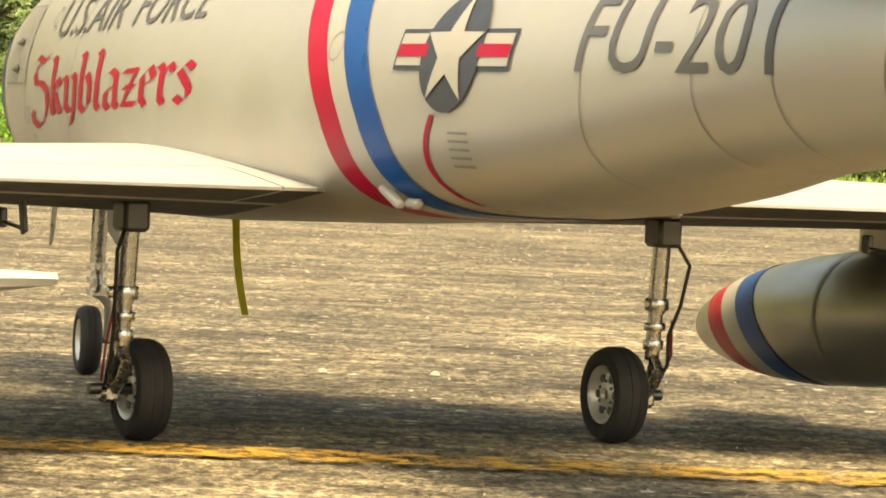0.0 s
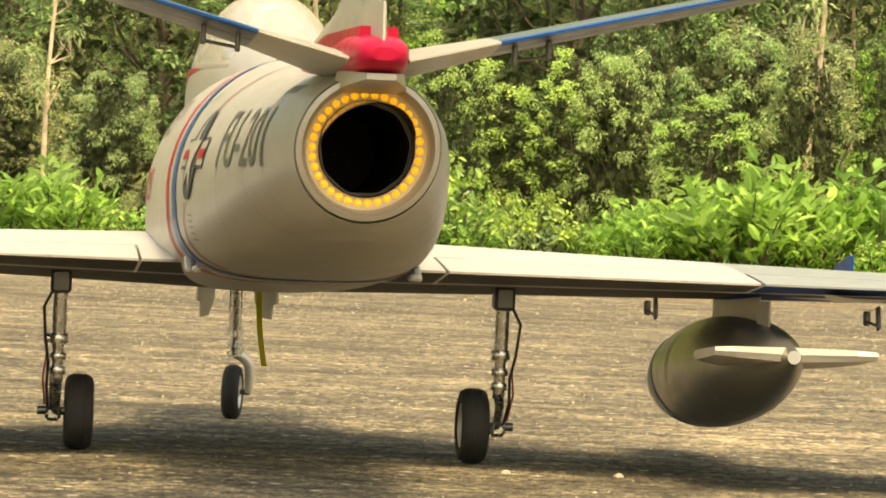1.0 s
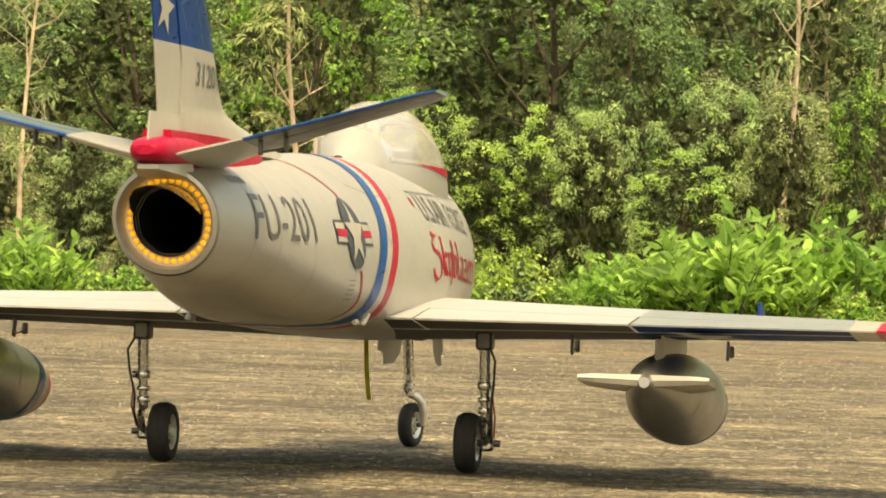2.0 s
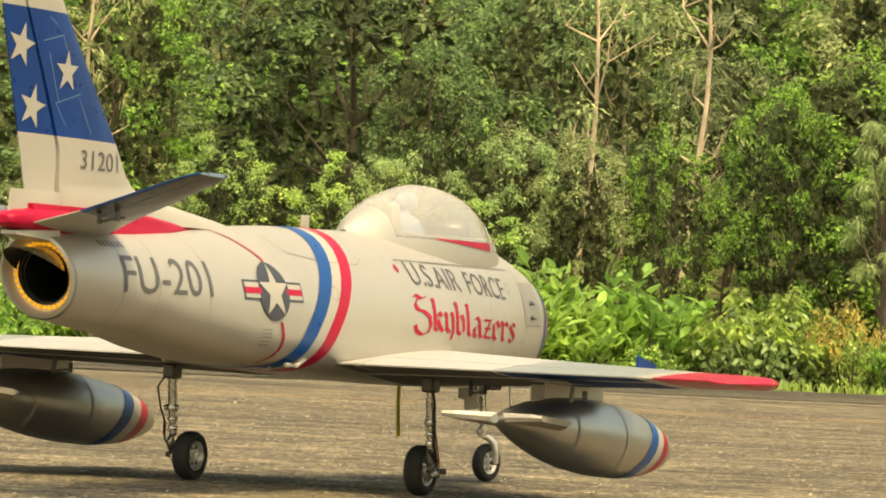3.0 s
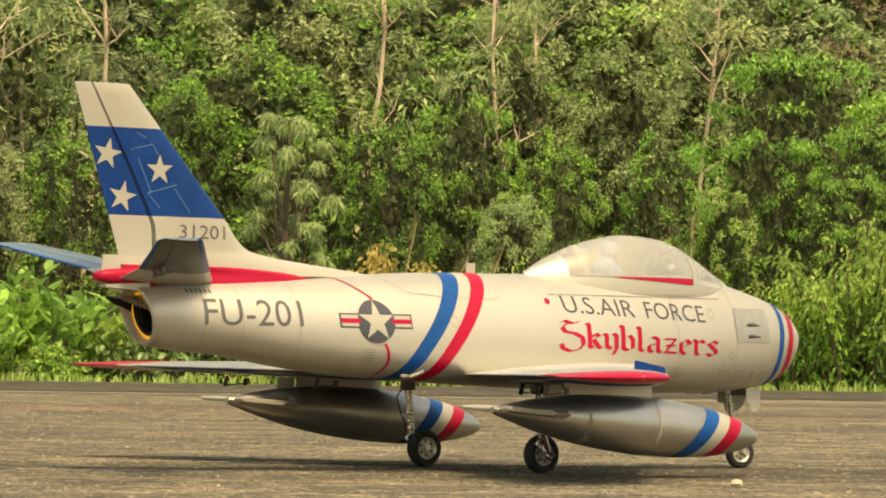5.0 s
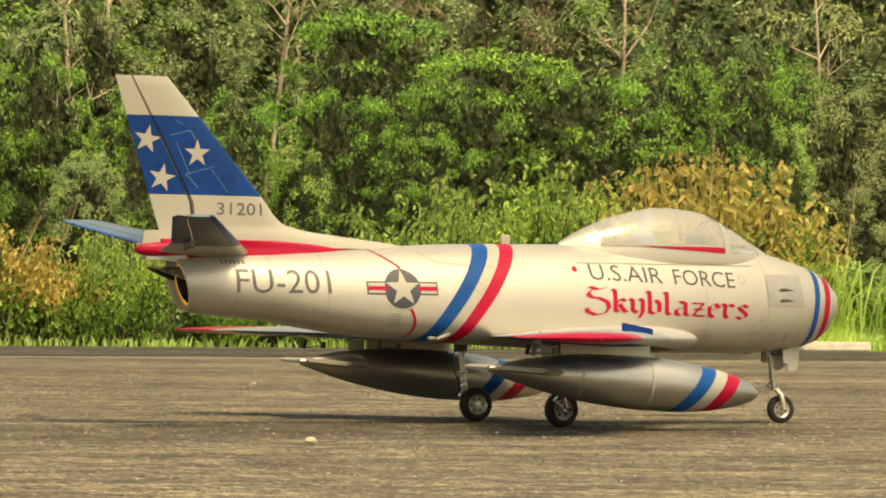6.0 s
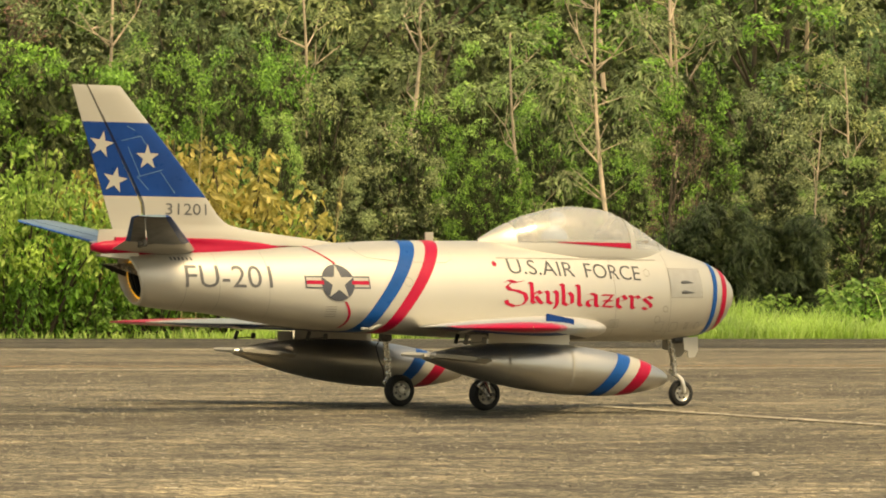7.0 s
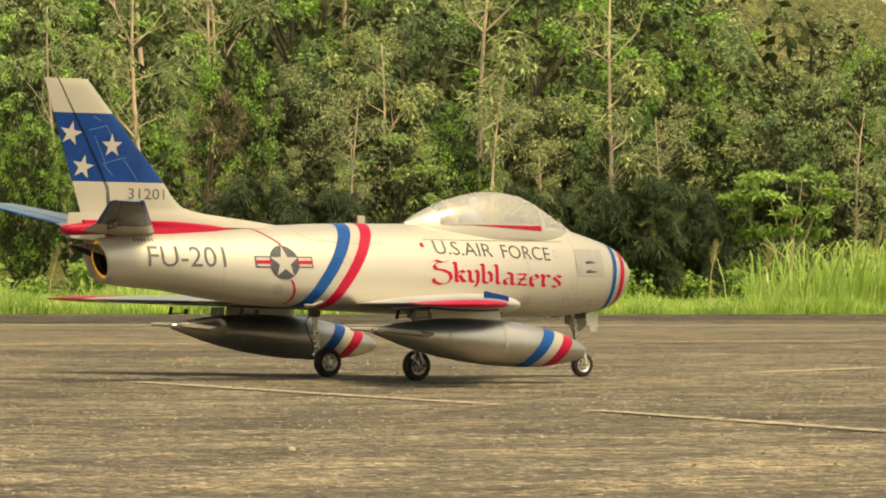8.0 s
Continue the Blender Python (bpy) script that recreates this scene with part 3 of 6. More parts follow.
def build_jet():
    jet = tagged(new("model_jet"), "silver scale-model jet with red and blue bands, taxiing", "model aircraft")

    # fuselage skin with the intake lip and duct
    xs = sorted(set(list(np.linspace(-0.945, 1.116, 84)) + FX))
    rings = [[hull(x, 2 * math.pi * k / 56) for k in range(56)] for x in xs]
    cn = Vector((0, 0, 0.342))

    def shrunk(ring, x, f):
        return [Vector((x, p.y * f, cn.z + (p.z - cn.z) * f)) for p in ring]
    nose = rings[-1]
    rings += [shrunk(nose, 1.123, 0.93), shrunk(nose, 1.121, 0.86), shrunk(nose, 1.09, 0.80), shrunk(nose, 0.95, 0.72)]
    g = Geo().loft(rings, cap=False)
    g.f.append(tuple(range(len(g.v) - 56, len(g.v))))
    g.mi.append(0)
    fus = part("fuselage", g, SILVER, jet, "silver painted fuselage with round nose intake")

    # tailpipe
    zc = 0.375
    g = Geo().lathe([(-0.940, 0.0735), (-0.952, 0.0725), (-0.955, 0.067), (-0.945, 0.0625), (-0.918, 0.061)], (0, 0, zc), "x", 56, False)
    g.v = [(raked(x, z), y, z) for x, y, z in g.v]
    pipe = part("tailpipe_rim", g, SILVER, jet, "thick silver rim of the tailpipe")
    g = Geo().lathe([(-0.925, 0.0615), (-0.922, 0.0475)], (0, 0, zc), "x", 56, False)
    g.v = [(raked(x, z), y, z) for x, y, z in g.v]
    part("lamp_ring", g, CREAM, pipe, "cream ring that carries the lamps")
    bead = Geo().lathe([(0, 0.0042), (-0.003, 0.0036), (-0.005, 0.0018), (-0.0055, 0.0003)], (0, 0, 0), "x", 8, False).mesh("lamp", AMBER)
    for k in range(34):
        a = 2 * math.pi * k / 34
        o = new("lamp", bead)
        o.parent, o.location = pipe, (raked(-0.9245, zc + 0.0545 * math.sin(a)), 0.0545 * math.cos(a), zc + 0.0545 * math.sin(a))
    g = Geo().lathe([(-0.930, 0.0490), (-0.925, 0.0475), (-0.80, 0.046), (-0.55, 0.044), (-0.549, 0.001)], (0, 0, zc), "x", 64, False)
    g.v = [(raked(x, z), y, z) for x, y, z in g.v]

    def tongue(r):
        rows = []
        for f in np.linspace(0, 1, 9):
            reach = radians(78 * (1 - f) ** 0.55 + 2)
            rows.append([(raked(-0.927, zc + r) - 0.100 * f, r * math.sin(q), zc + r * math.cos(q) - 0.004 * f) for q in np.linspace(-reach, reach, 17)])
        return Geo().loft(rows, cap=False, closed=False)
    part("duct_tongue", tongue(0.0475), SOOT, pipe, "black tongue of the duct reaching out under the beak")
    part("duct_shell", tongue(0.0486), STEEL, pipe, "bright outside of the duct")
    part("exhaust_duct", g, SOOT, pipe, "sooty black exhaust duct")
    wob = Geo()
    for r, x in ((0.0470, -0.923), (0.0455, -0.912)):
        wob.tube([(x, (r + 0.0007 * math.sin(9 * a)) * math.cos(a), zc + (r + 0.0007 * math.sin(9 * a)) * math.sin(a)) for a in np.linspace(0, 2 * math.pi, 120)], 0.0008, 6, False)
    wob.v = [(raked(x, z), y, z) for x, y, z in wob.v]
    part("retaining_wire", wob, DARKSTEEL, pipe)

    # red tail cone over the pipe, with the small overhanging beak
    rows = []
    for x, w, z0, z1 in ((-0.70, 0.028, 0.45, 0.484), (-0.80, 0.034, 0.445, 0.487), (-0.90, 0.035, 0.442, 0.490), (-0.97, 0.032, 0.444, 0.488), (-1.02, 0.027, 0.449, 0.483), (-1.045, 0.021, 0.454, 0.477), (-1.052, 0.012, 0.459, 0.472)):
        zm, h = (z0 + z1) / 2, (z1 - z0) / 2
        rows.append([(x, w * math.copysign(abs(math.cos(a)) ** 0.7, math.cos(a)), zm + h * math.copysign(abs(math.sin(a)) ** 0.7, math.sin(a))) for a in np.linspace(0, 2 * math.pi, 28, endpoint=False)])
    part("tail_cone", Geo().loft(rows), RED, jet, "red tail cone above the tailpipe")
    rows = [[(-0.92, -0.038, 0.430), (-0.92, 0.038, 0.430), (-0.92, 0.034, 0.452), (-0.92, -0.034, 0.452)],
            [(-0.975, -0.030, 0.436), (-0.975, 0.030, 0.436), (-0.975, 0.028, 0.450), (-0.975, -0.028, 0.450)],
            [(-1.030, -0.015, 0.441), (-1.030, 0.015, 0.441), (-1.030, 0.014, 0.447), (-1.030, -0.014, 0.447)]]
    part("tail_beak", Geo().loft(rows), SILVER, jet, "silver beak over the tailpipe", smooth=False)

    # fin and rudder: white foot, blue field, white cap
    def fin_le(z):
        return smooth_table([0.478, 0.493, 0.508, 0.522, 0.54, 0.615, 0.925], [-0.20, -0.30, -0.43, -0.55, -0.625, -0.692, -0.966], z)

    def fin_te(z):
        return -0.975 - (z - 0.48) / 0.445 * 0.142

    def hinge(z):
        return smooth_table([0.45, 0.59, 0.608, 0.926], [-0.885, -0.895, -0.903, -1.072], z)

    def fin_part(z0, z1, back, steps=8):
        rings = []
        for i in range(steps + 1):
            z = z0 + (z1 - z0) * i / steps
            a, b = fin_le(z), fin_te(z)
            s = (a - hinge(z)) / (a - b)
            th = 0.075 * 0.30 / max(0.16, a - b) * (1 + 1.6 * max(0.0, (0.53 - z) / 0.05))
            lim = (s + 0.022, 1.0) if back else (0.0, s - 0.012)
            f = 1.0 if z < 0.915 else 0.75
            rings.append(airfoil((a, 0, z), (b, 0, z), (0, f, 0), th, *lim))
        return Geo().loft(rings)
    fin = part("fin", fin_part(0.478, 0.613, False, 16), WHITE, jet, "white foot of the fin with a long dorsal fillet")
    part("blue_field", fin_part(0.613, 0.822, False), BLUE, fin, "blue field on the fin")
    part("fin_cap", fin_part(0.822, 0.926, False), WHITE, fin, "white fin cap")
    rud = part("rudder", fin_part(0.50, 0.613, True), WHITE, jet, "white foot of the rudder")
    part("blue_field", fin_part(0.613, 0.822, True), BLUE, rud, "blue field on the rudder")
    part("rudder_cap", fin_part(0.822, 0.926, True), WHITE, rud)
    g = Geo().loft([airfoil((-0.86, 0, 0.478), (-1.035, 0, 0.478), (0, 1, 0), 0.16), airfoil((-0.86, 0, 0.518), (-1.03, 0, 0.518), (0, 1, 0), 0.12)])
    part("fin_foot", g, WHITE, fin)

    def fin_skin(side, x0, z0):
        def place(u, v, out):
            x, z = (x0 + u if side < 0 else x0 - u), z0 + v
            a, b = fin_le(z), fin_te(z)
            s = min(0.99, max(0.01, (a - x) / (a - b)))
            t = 5 * 0.075 * 0.30 / max(0.16, a - b) * (a - b) * (0.2969 * math.sqrt(s) - 0.126 * s - 0.3516 * s * s + 0.2843 * s ** 3 - 0.1015 * s ** 4) + 0.0008
            return Vector((x, side * (t + out), z))
        return place
    for side in (-1, 1):
        for r, x, z, on in ((0.038, -0.884, 0.724, fin), (0.039, -1.026, 0.758, rud), (0.039, -0.983, 0.657, rud)):
            part("white_star", flat_decal(star(r, turn=90 if on is fin else 80), fin_skin(side, x, z), 0.02), WHITE, on, "white star")
        part("serial_number", flat_decal(written("31201", 0.033, 0.132), fin_skin(side, -0.825 if side < 0 else -0.693, 0.562), 0.02), LETTER, fin, "black digits")
        for (xa, za), (xb, zb) in (((-0.795, 0.622), (-0.842, 0.682)), ((-0.915, 0.668), (-0.835, 0.690)), ((-0.965, 0.770), (-0.905, 0.785)), ((-0.905, 0.785), (-0.890, 0.760)), ((-0.905, 0.668), (-0.945, 0.752)), ((-0.950, 0.812), (-0.925, 0.800)), ((-0.880, 0.632), (-0.915, 0.668))):
            d = Vector((xb - xa, zb - za)).normalized()
            n = Vector((-d.y, d.x)) * 0.0007
            q = [(xa + n.x, za + n.y), (xa - n.x, za - n.y), (xb - n.x, zb - n.y), (xb + n.x, zb + n.y)]
            if side > 0:
                q = [(-u, v) for u, v in q][::-1]
            part("panel_line", flat_decal([q], fin_skin(side, 0.0, 0.0), 0.03), PALELINE, fin)

    rings = []
    for z, le, h in ((0.440, -0.44, 0.040), (0.456, -0.40, 0.041), (0.464, -0.345, 0.040), (0.472, -0.322, 0.037), (0.479, -0.335, 0.036), (0.485, -0.40, 0.035), (0.490, -0.48, 0.034), (0.495, -0.58, 0.032)):
        rings.append([(le + (-0.985 - le) * s, sd * h * min(1.0, (s * 3.2) ** 0.7) * (1 - 0.85 * max(0, s - 0.5)), z) for sd, line in ((1, np.linspace(0, 1, 24)), (-1, np.linspace(1, 0, 24))) for s in line])
    part("red_flash", Geo().loft(rings), RED, jet, "red flash along the tail root")

    for sd in (-1, 1):
        g = Geo().box((-0.205, sd * 0.136, 0.243), (0.044, 0.010, 0.008), 0.3, pose(0, 0, 0, 0, -20, 0)).box((-0.235, sd * 0.128, 0.238), (0.024, 0.010, 0.009), 0.3)
        part("flap_fairing", g, WHITE, jet, "small white fairing at the wing root")

    # tailplanes
    for sg in (-1, 1):
        def ring(f, le, te, th, s0=0.0, s1=1.0):
            return airfoil((le[0], sg * le[1], le[2]), (te[0], sg * te[1], te[2]), (0, -sg * 0.24, 0.97), th, s0, s1)
        root = ((-0.740, 0.030, 0.462), (-1.000, 0.030, 0.462))
        mid = ((-0.805, 0.120, 0.484), (-1.003, 0.120, 0.484))
        tip = ((-0.986, 0.375, 0.543), (-1.110, 0.375, 0.543))
        cap = ((-1.003, 0.395, 0.548), (-1.102, 0.395, 0.548))
        g = Geo().loft([ring(0, *root, 0.11), ring(0, *mid, 0.09)])
        stab = part("tailplane", g, SILVER, jet, "swept silver and blue tailplane")
        def two_sided(g):
            n = 26
            for i in range(2 * n):
                g.mi[i] = 1 if i % n >= n // 2 else 0
            return g
        part("front_panel", two_sided(Geo().loft([ring(0, *mid, 0.09, 0.12, 0.66), ring(0, *tip, 0.10, 0.12, 0.66), ring(0, *cap, 0.05, 0.12, 0.66)])), [TAILTOP, TAILUNDER], stab, "blue tailplane panel, painted pale with sky sheen")
        part("leading_edge", Geo().loft([ring(0, *mid, 0.09, 0, 0.12), ring(0, *tip, 0.10, 0, 0.12), ring(0, *cap, 0.05, 0, 0.12)]), BLUE, stab, "blue leading edge")
        part("elevator", two_sided(Geo().loft([ring(0, *mid, 0.09, 0.68, 0.93), ring(0, *tip, 0.10, 0.68, 0.93), ring(0, *cap, 0.05, 0.68, 0.93)])), [TAILTOP, TAILUNDER], stab, "blue elevator, painted pale with sky sheen")
        part("trailing_edge", Geo().loft([ring(0, *mid, 0.12, 0.93, 1), ring(0, *tip, 0.14, 0.93, 1), ring(0, *cap, 0.08, 0.93, 1)]), BANDBLUE, stab, "blue trailing edge")
        g = Geo()
        for yy, zz in ((0.138, 0.474), (0.172, 0.480)):
            g.box((-0.968, sg * yy, zz), (0.012, 0.005, 0.020), 0.25).tube([(-0.975, sg * yy, zz - 0.006), (-0.945, sg * yy, zz - 0.004)], 0.0022, 6)
        g.tube([(-0.970, sg * 0.136, 0.468), (-0.970, sg * 0.174, 0.474)], 0.0018, 6)
        part("control_linkage", g, DARKSTEEL, stab, "small black control linkage")

    # wings
    def w_le(y):
        return 0.575 - 0.812 * (y - 0.165)

    def w_te(y):
        return -0.07 - 0.4699 * (y - 0.165)

    def w_z(y):
        return 0.240 + 0.007 * y

    def wing_part(sg, y0, y1, s0=0.0, s1=1.0, steps=6, tip=False):
        rings = []
        ys = [y0 + (y1 - y0) * i / steps for i in range(steps + 1)]
        for y in ys:
            rings.append(airfoil((w_le(y), sg * y, w_z(y)), (w_te(y), sg * y, w_z(y) + 0.003), (0, 0, 1), 0.112 - 0.042 * y, s0, s1, 16))
        if tip:
            for dy, f in ((0.018, 0.75), (0.030, 0.42), (0.034, 0.12)):
                y = y1 + dy
                rings.append(airfoil((w_le(y1) - dy * 1.9 - 0.05 * (1 - f), sg * y, w_z(y)), (w_te(y1) + 0.02 * (1 - f), sg * y, w_z(y)), (0, 0, f), 0.09, s0, s1, 16))
        g = Geo().loft(rings)
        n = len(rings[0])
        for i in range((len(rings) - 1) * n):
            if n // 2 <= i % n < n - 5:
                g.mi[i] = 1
        return g
    for sg in (-1, 1):
        wing = part("wing", wing_part(sg, 0.06, 0.545, 0.0, 0.765), [WINGMETAL, SHADESILVER], jet, "swept silver wing with blue panel and red tip")
        part("flap", wing_part(sg, 0.19, 0.545, 0.772, 1.0), [WINGMETAL, SHADESILVER], wing)
        part("root_fairing", wing_part(sg, 0.06, 0.186, 0.765, 1.0), [WINGMETAL, SHADESILVER], wing)
        part("blue_panel", wing_part(sg, 0.545, 0.885, 0.0, 0.765), [WINGTOP, BLUEMATT], wing, "blue wing panel, painted pale with sky sheen")
        part("aileron", wing_part(sg, 0.550, 0.885, 0.772, 1.0), [WINGTOP, BLUEMATT], wing, "blue aileron, painted pale with sky sheen")
        part("white_panel", wing_part(sg, 0.885, 0.925), [WHITE, WHITE], wing)
        part("wing_tip", wing_part(sg, 0.925, 1.052, tip=True), [RED, RED], wing, "rounded red wing tip")

        def under(u, v, out, s=sg):
            y = 0.66 + u
            x = 0.5 * (w_le(0.66) + w_te(0.66)) - 0.16 + v
            f = (w_le(y) - x) / (w_le(y) - w_te(y))
            c = w_le(y) - w_te(y)
            t = 5 * (0.112 - 0.042 * y) * c * (0.2969 * math.sqrt(max(0, f)) - 0.126 * f - 0.3516 * f * f + 0.2843 * f ** 3 - 0.1015 * f ** 4) + 0.0008
            return Vector((x, s * y, w_z(y) - 0.004 * f - t - out))
        st = star(0.085)
        part("white_star", flat_decal(st, under, 0.03), WHITE, wing, "white star under the wing")
        g = Geo()
        prof = [(0.020, 0.240), (0.020, 0.284), (0.024, 0.286), (0.108, 0.271), (0.112, 0.268), (0.112, 0.236)]
        g.loft([[(x, sg * (0.716 + d), z) for x, z in prof] for d in (-0.002, 0.002)])
        part("wing_fence", g, BLUE, wing, "small blue wing fence", smooth=False)
        for y in (0.443, 0.694):
            x = w_te(y) + 0.10
            g = Geo().box((x - 0.010, sg * y, 0.212), (0.012, 0.004, 0.028), 0.2, pose(0, 0, 0, 0, 18, 0))
            g.tube([(x - 0.014, sg * y, 0.202), (x + 0.045, sg * y, 0.206)], 0.0018, 6)
            g.box((x + 0.050, sg * y, 0.210), (0.014, 0.007, 0.018), 0.25)
            part("control_horn", g, DARKSTEEL, wing, "black control horn with pushrod")
    g = Geo().lathe([(0, 0.004), (0.005, 0.0055), (0.010, 0.004)], (-0.248, -1.078, w_z(1.08)), "y", 10)
    g.v = [(x, y - 0.004, z) for x, y, z in g.v]
    part("navigation_lamp", g, GREENLAMP, jet, "green navigation lamp on the wing tip")

    # drop tanks
    prof = [(0.0, 0.002), (0.008, 0.012), (0.03, 0.024), (0.07, 0.036), (0.14, 0.050), (0.23, 0.0615), (0.34, 0.0690), (0.46, 0.0715), (0.58, 0.068), (0.70, 0.0585), (0.82, 0.043), (0.92, 0.025), (0.975, 0.013), (1.0, 0.008)]
    length = 0.825

    def tank_r(s):
        return smooth_table([p for p, _ in prof], [r for _, r in prof], s)
    for sg in (-1, 1):
        m = Matrix.Translation((0.522, sg * 0.578, 0.097)) @ Euler((0, radians(4.6), 0)).to_matrix().to_4x4()

        def tank_point(s, th, out=0.0):
            r = tank_r(s) + out
            return m @ Vector((-length * s, -r * math.cos(th), r * math.sin(th)))
        ss = sorted(set([p for p, _ in prof] + list(np.linspace(0.02, 0.99, 50))))
        g = Geo().loft([[tank_point(s, 2 * math.pi * k / 48) for k in range(48)] for s in ss])
        tank = part("drop_tank", g, TANKSILVER, jet, "silver drop tank with red, white and blue nose bands")

        def tank_band(s0, w, slant, out):
            rows = []
            for k in range(65):
                th = 2 * math.pi * k / 64
                row = []
                for j in range(4):
                    s = s0 + w * j / 3
                    for _ in range(5):
                        s = s0 + w * j / 3 - slant * tank_r(max(0.01, s)) * math.sin(th) / length
                    row.append(tank_point(max(0.005, s), th, out))
                rows.append(row)
            return Geo().loft(rows, cap=False, closed=False)
        part("red_band", tank_band(0.120, 0.058, 0.75, 0.0010), RED, tank, "red painted band")
        part("white_band", tank_band(0.178, 0.052, 0.75, 0.0010), WHITE, tank, "white painted band")
        part("blue_band", tank_band(0.230, 0.058, 0.75, 0.0010), BANDBLUE, tank, "blue painted band")
        for s0 in (0.44, 0.69):
            part("seam", tank_band(s0, 0.007, 0.0, 0.0014), WHITE, tank, "bright seam ring")
        g = Geo()
        for d in (-1, 1):
            rows = []
            for f, xa, xb, th in ((0.0, -0.55, -0.80, 0.011), (0.75, -0.66, -0.835, 0.008), (1.0, -0.70, -0.838, 0.006)):
                y = d * 0.098 * f
                rows.append([m @ Vector(p) for p in ((xa, y, th * 0.3 + 0.004), (xa - 0.02, y, th + 0.004), (xb, y, th * 0.8 + 0.004), (xb - 0.004, y, 0.004), (xb, y, 0.004 - th * 0.8), (xa - 0.02, y, 0.004 - th))])
            g.loft(rows)
        part("tank_fin", g, WHITE, tank, "flat white tail vane", smooth=False)
        g = Geo().loft([airfoil((0.185, sg * 0.578, z), (-0.085, sg * 0.578, z), (0, 1, 0), 0.11, 0.0, 1.0, 10) for z in (0.165, 0.198, 0.232)])
        part("pylon", g, SILVER, tank, "silver pylon under the wing")
        g = Geo().loft([airfoil((-0.093, sg * 0.578, z), (-0.145, sg * 0.578, z), (0, 1, 0), 0.25, 0.0, 1.0, 8) for z in (0.175, 0.225)])
        part("pylon_tail", g, WHITE, tank)

    # canopy, cockpit and pilot doll
    cx = [0.222, 0.30, 0.41, 0.55, 0.66, 0.756, 0.835, 0.90]
    ctop = [0.506, 0.546, 0.587, 0.611, 0.602, 0.563, 0.521, 0.487]
    chw = [0.020, 0.064, 0.092, 0.105, 0.103, 0.091, 0.066, 0.032]

    def bubble(x, a, out=0.0):
        top, hw = smooth_table(cx, ctop, x) + out, smooth_table(cx, chw, x) + out
        zb = 0.450 if x < 0.75 else 0.450 - 0.10 * (x - 0.75)
        c, s = math.cos(a), math.sin(a)
        return Vector((x, -hw * math.copysign(abs(c) ** 0.92, c), zb + (top - zb) * abs(s) ** 0.9))

    def sill(x):
        """The angle on the bubble at which the glass ends."""
        zb = 0.450 if x < 0.75 else 0.450 - 0.10 * (x - 0.75)
        q = (0.4965 - 0.012 * max(0.0, (x - 0.45) / 0.26) - zb) / (smooth_table(cx, ctop, x) - zb)
        return math.degrees(math.asin(min(0.98, q ** (1 / 0.9))))

    def shell(x0, x1, a0=0, a1=180, out=0.0, n=20, glazed=False, rail=0):
        rings = []
        for x in np.linspace(x0, x1, n):
            lo, hi = (sill(x), 180 - sill(x)) if glazed else (a0, a1)
            if rail:
                lo, hi = (-2, sill(x)) if rail < 0 else (180 - sill(x), 182)
            rings.append([bubble(x, radians(lo + (hi - lo) * k / 24), out) for k in range(25)])
        return Geo().loft(rings, cap=False, closed=False)
    part("canopy_tail", shell(0.222, 0.325), SILVER, jet, "silver fairing behind the canopy")
    glass = part("canopy", shell(0.325, 0.715, glazed=True), GLASS, jet, "clear bubble canopy")
    part("windscreen", shell(0.73, 0.850, glazed=True), GLASS, jet, "clear windscreen")
    glass.visible_shadow = False
    part("canopy_arch", shell(0.713, 0.732, 0, 180, 0.0015, 4), SILVER, jet, "silver canopy arch")
    part("windscreen_nose", shell(0.846, 0.90, 0, 180, 0.001, 8), SILVER, jet)
    for a0 in (-2, 2):
        part("canopy_rail", shell(0.30, 0.87, out=0.0012, n=30, rail=a0), SILVER, jet, "silver canopy rail")
        strip = []
        for f in np.linspace(0, 1, 14):
            x = 0.45 + 0.26 * f
            top, hw = smooth_table(cx, ctop, x), smooth_table(cx, chw, x)
            row = []
            for z in (0.4985 - 0.015 * f, 0.4995 - 0.007 * f, 0.5005):
                q = ((z - 0.450) / (top - 0.450)) ** (1 / 0.9)
                row.append((x, (-1 if a0 < 0 else 1) * (hw * (1 - q * q) ** 0.46 + 0.0030), z))
            strip.append(row)
        part("red_name_strip", Geo().loft(strip, cap=False, closed=False), RED, jet, "red wedge strip below the canopy")
    g = Geo().loft([[(x, -0.9 * smooth_table(cx, chw, x), 0.503), (x, 0.9 * smooth_table(cx, chw, x), 0.503), (x, 0.9 * smooth_table(cx, chw, x), 0.508), (x, -0.9 * smooth_table(cx, chw, x), 0.508)] for x in np.linspace(0.34, 0.79, 12)])
    part("cockpit_floor", g, COCKPIT, jet, "dusty brown cockpit lining", smooth=False)
    g = Geo().box((0.40, 0, 0.532), (0.03, 0.07, 0.075), 0.25, pose(0, 0, 0, 0, -14, 0)).box((0.385, 0, 0.565), (0.02, 0.035, 0.03), 0.3)
    part("seat", g, COCKPIT, jet, "cockpit seat")
    g = Geo().box((0.69, 0, 0.522), (0.05, 0.11, 0.04), 0.3)
    part("instrument_panel", g, DARKSTEEL, jet)
    g = Geo().lathe([(0.0, 0.012), (0.006, 0.021), (0.016, 0.025), (0.028, 0.024), (0.037, 0.016), (0.041, 0.003)], (0.505, 0, 0.553), "z", 20)
    g.lathe([(0, 0.042), (0.02, 0.04), (0.035, 0.028), (0.045, 0.013), (0.052, 0.012)], (0.495, 0, 0.505), "z", 20)
    part("pilot_doll", g, DOLLBLUE, jet, "small plain pilot doll")
    g = Geo().box((0.055, 0, 0.508), (0.028, 0.006, 0.034), 0.15)
    part("antenna", g, WHITE, jet, "small white blade antenna")

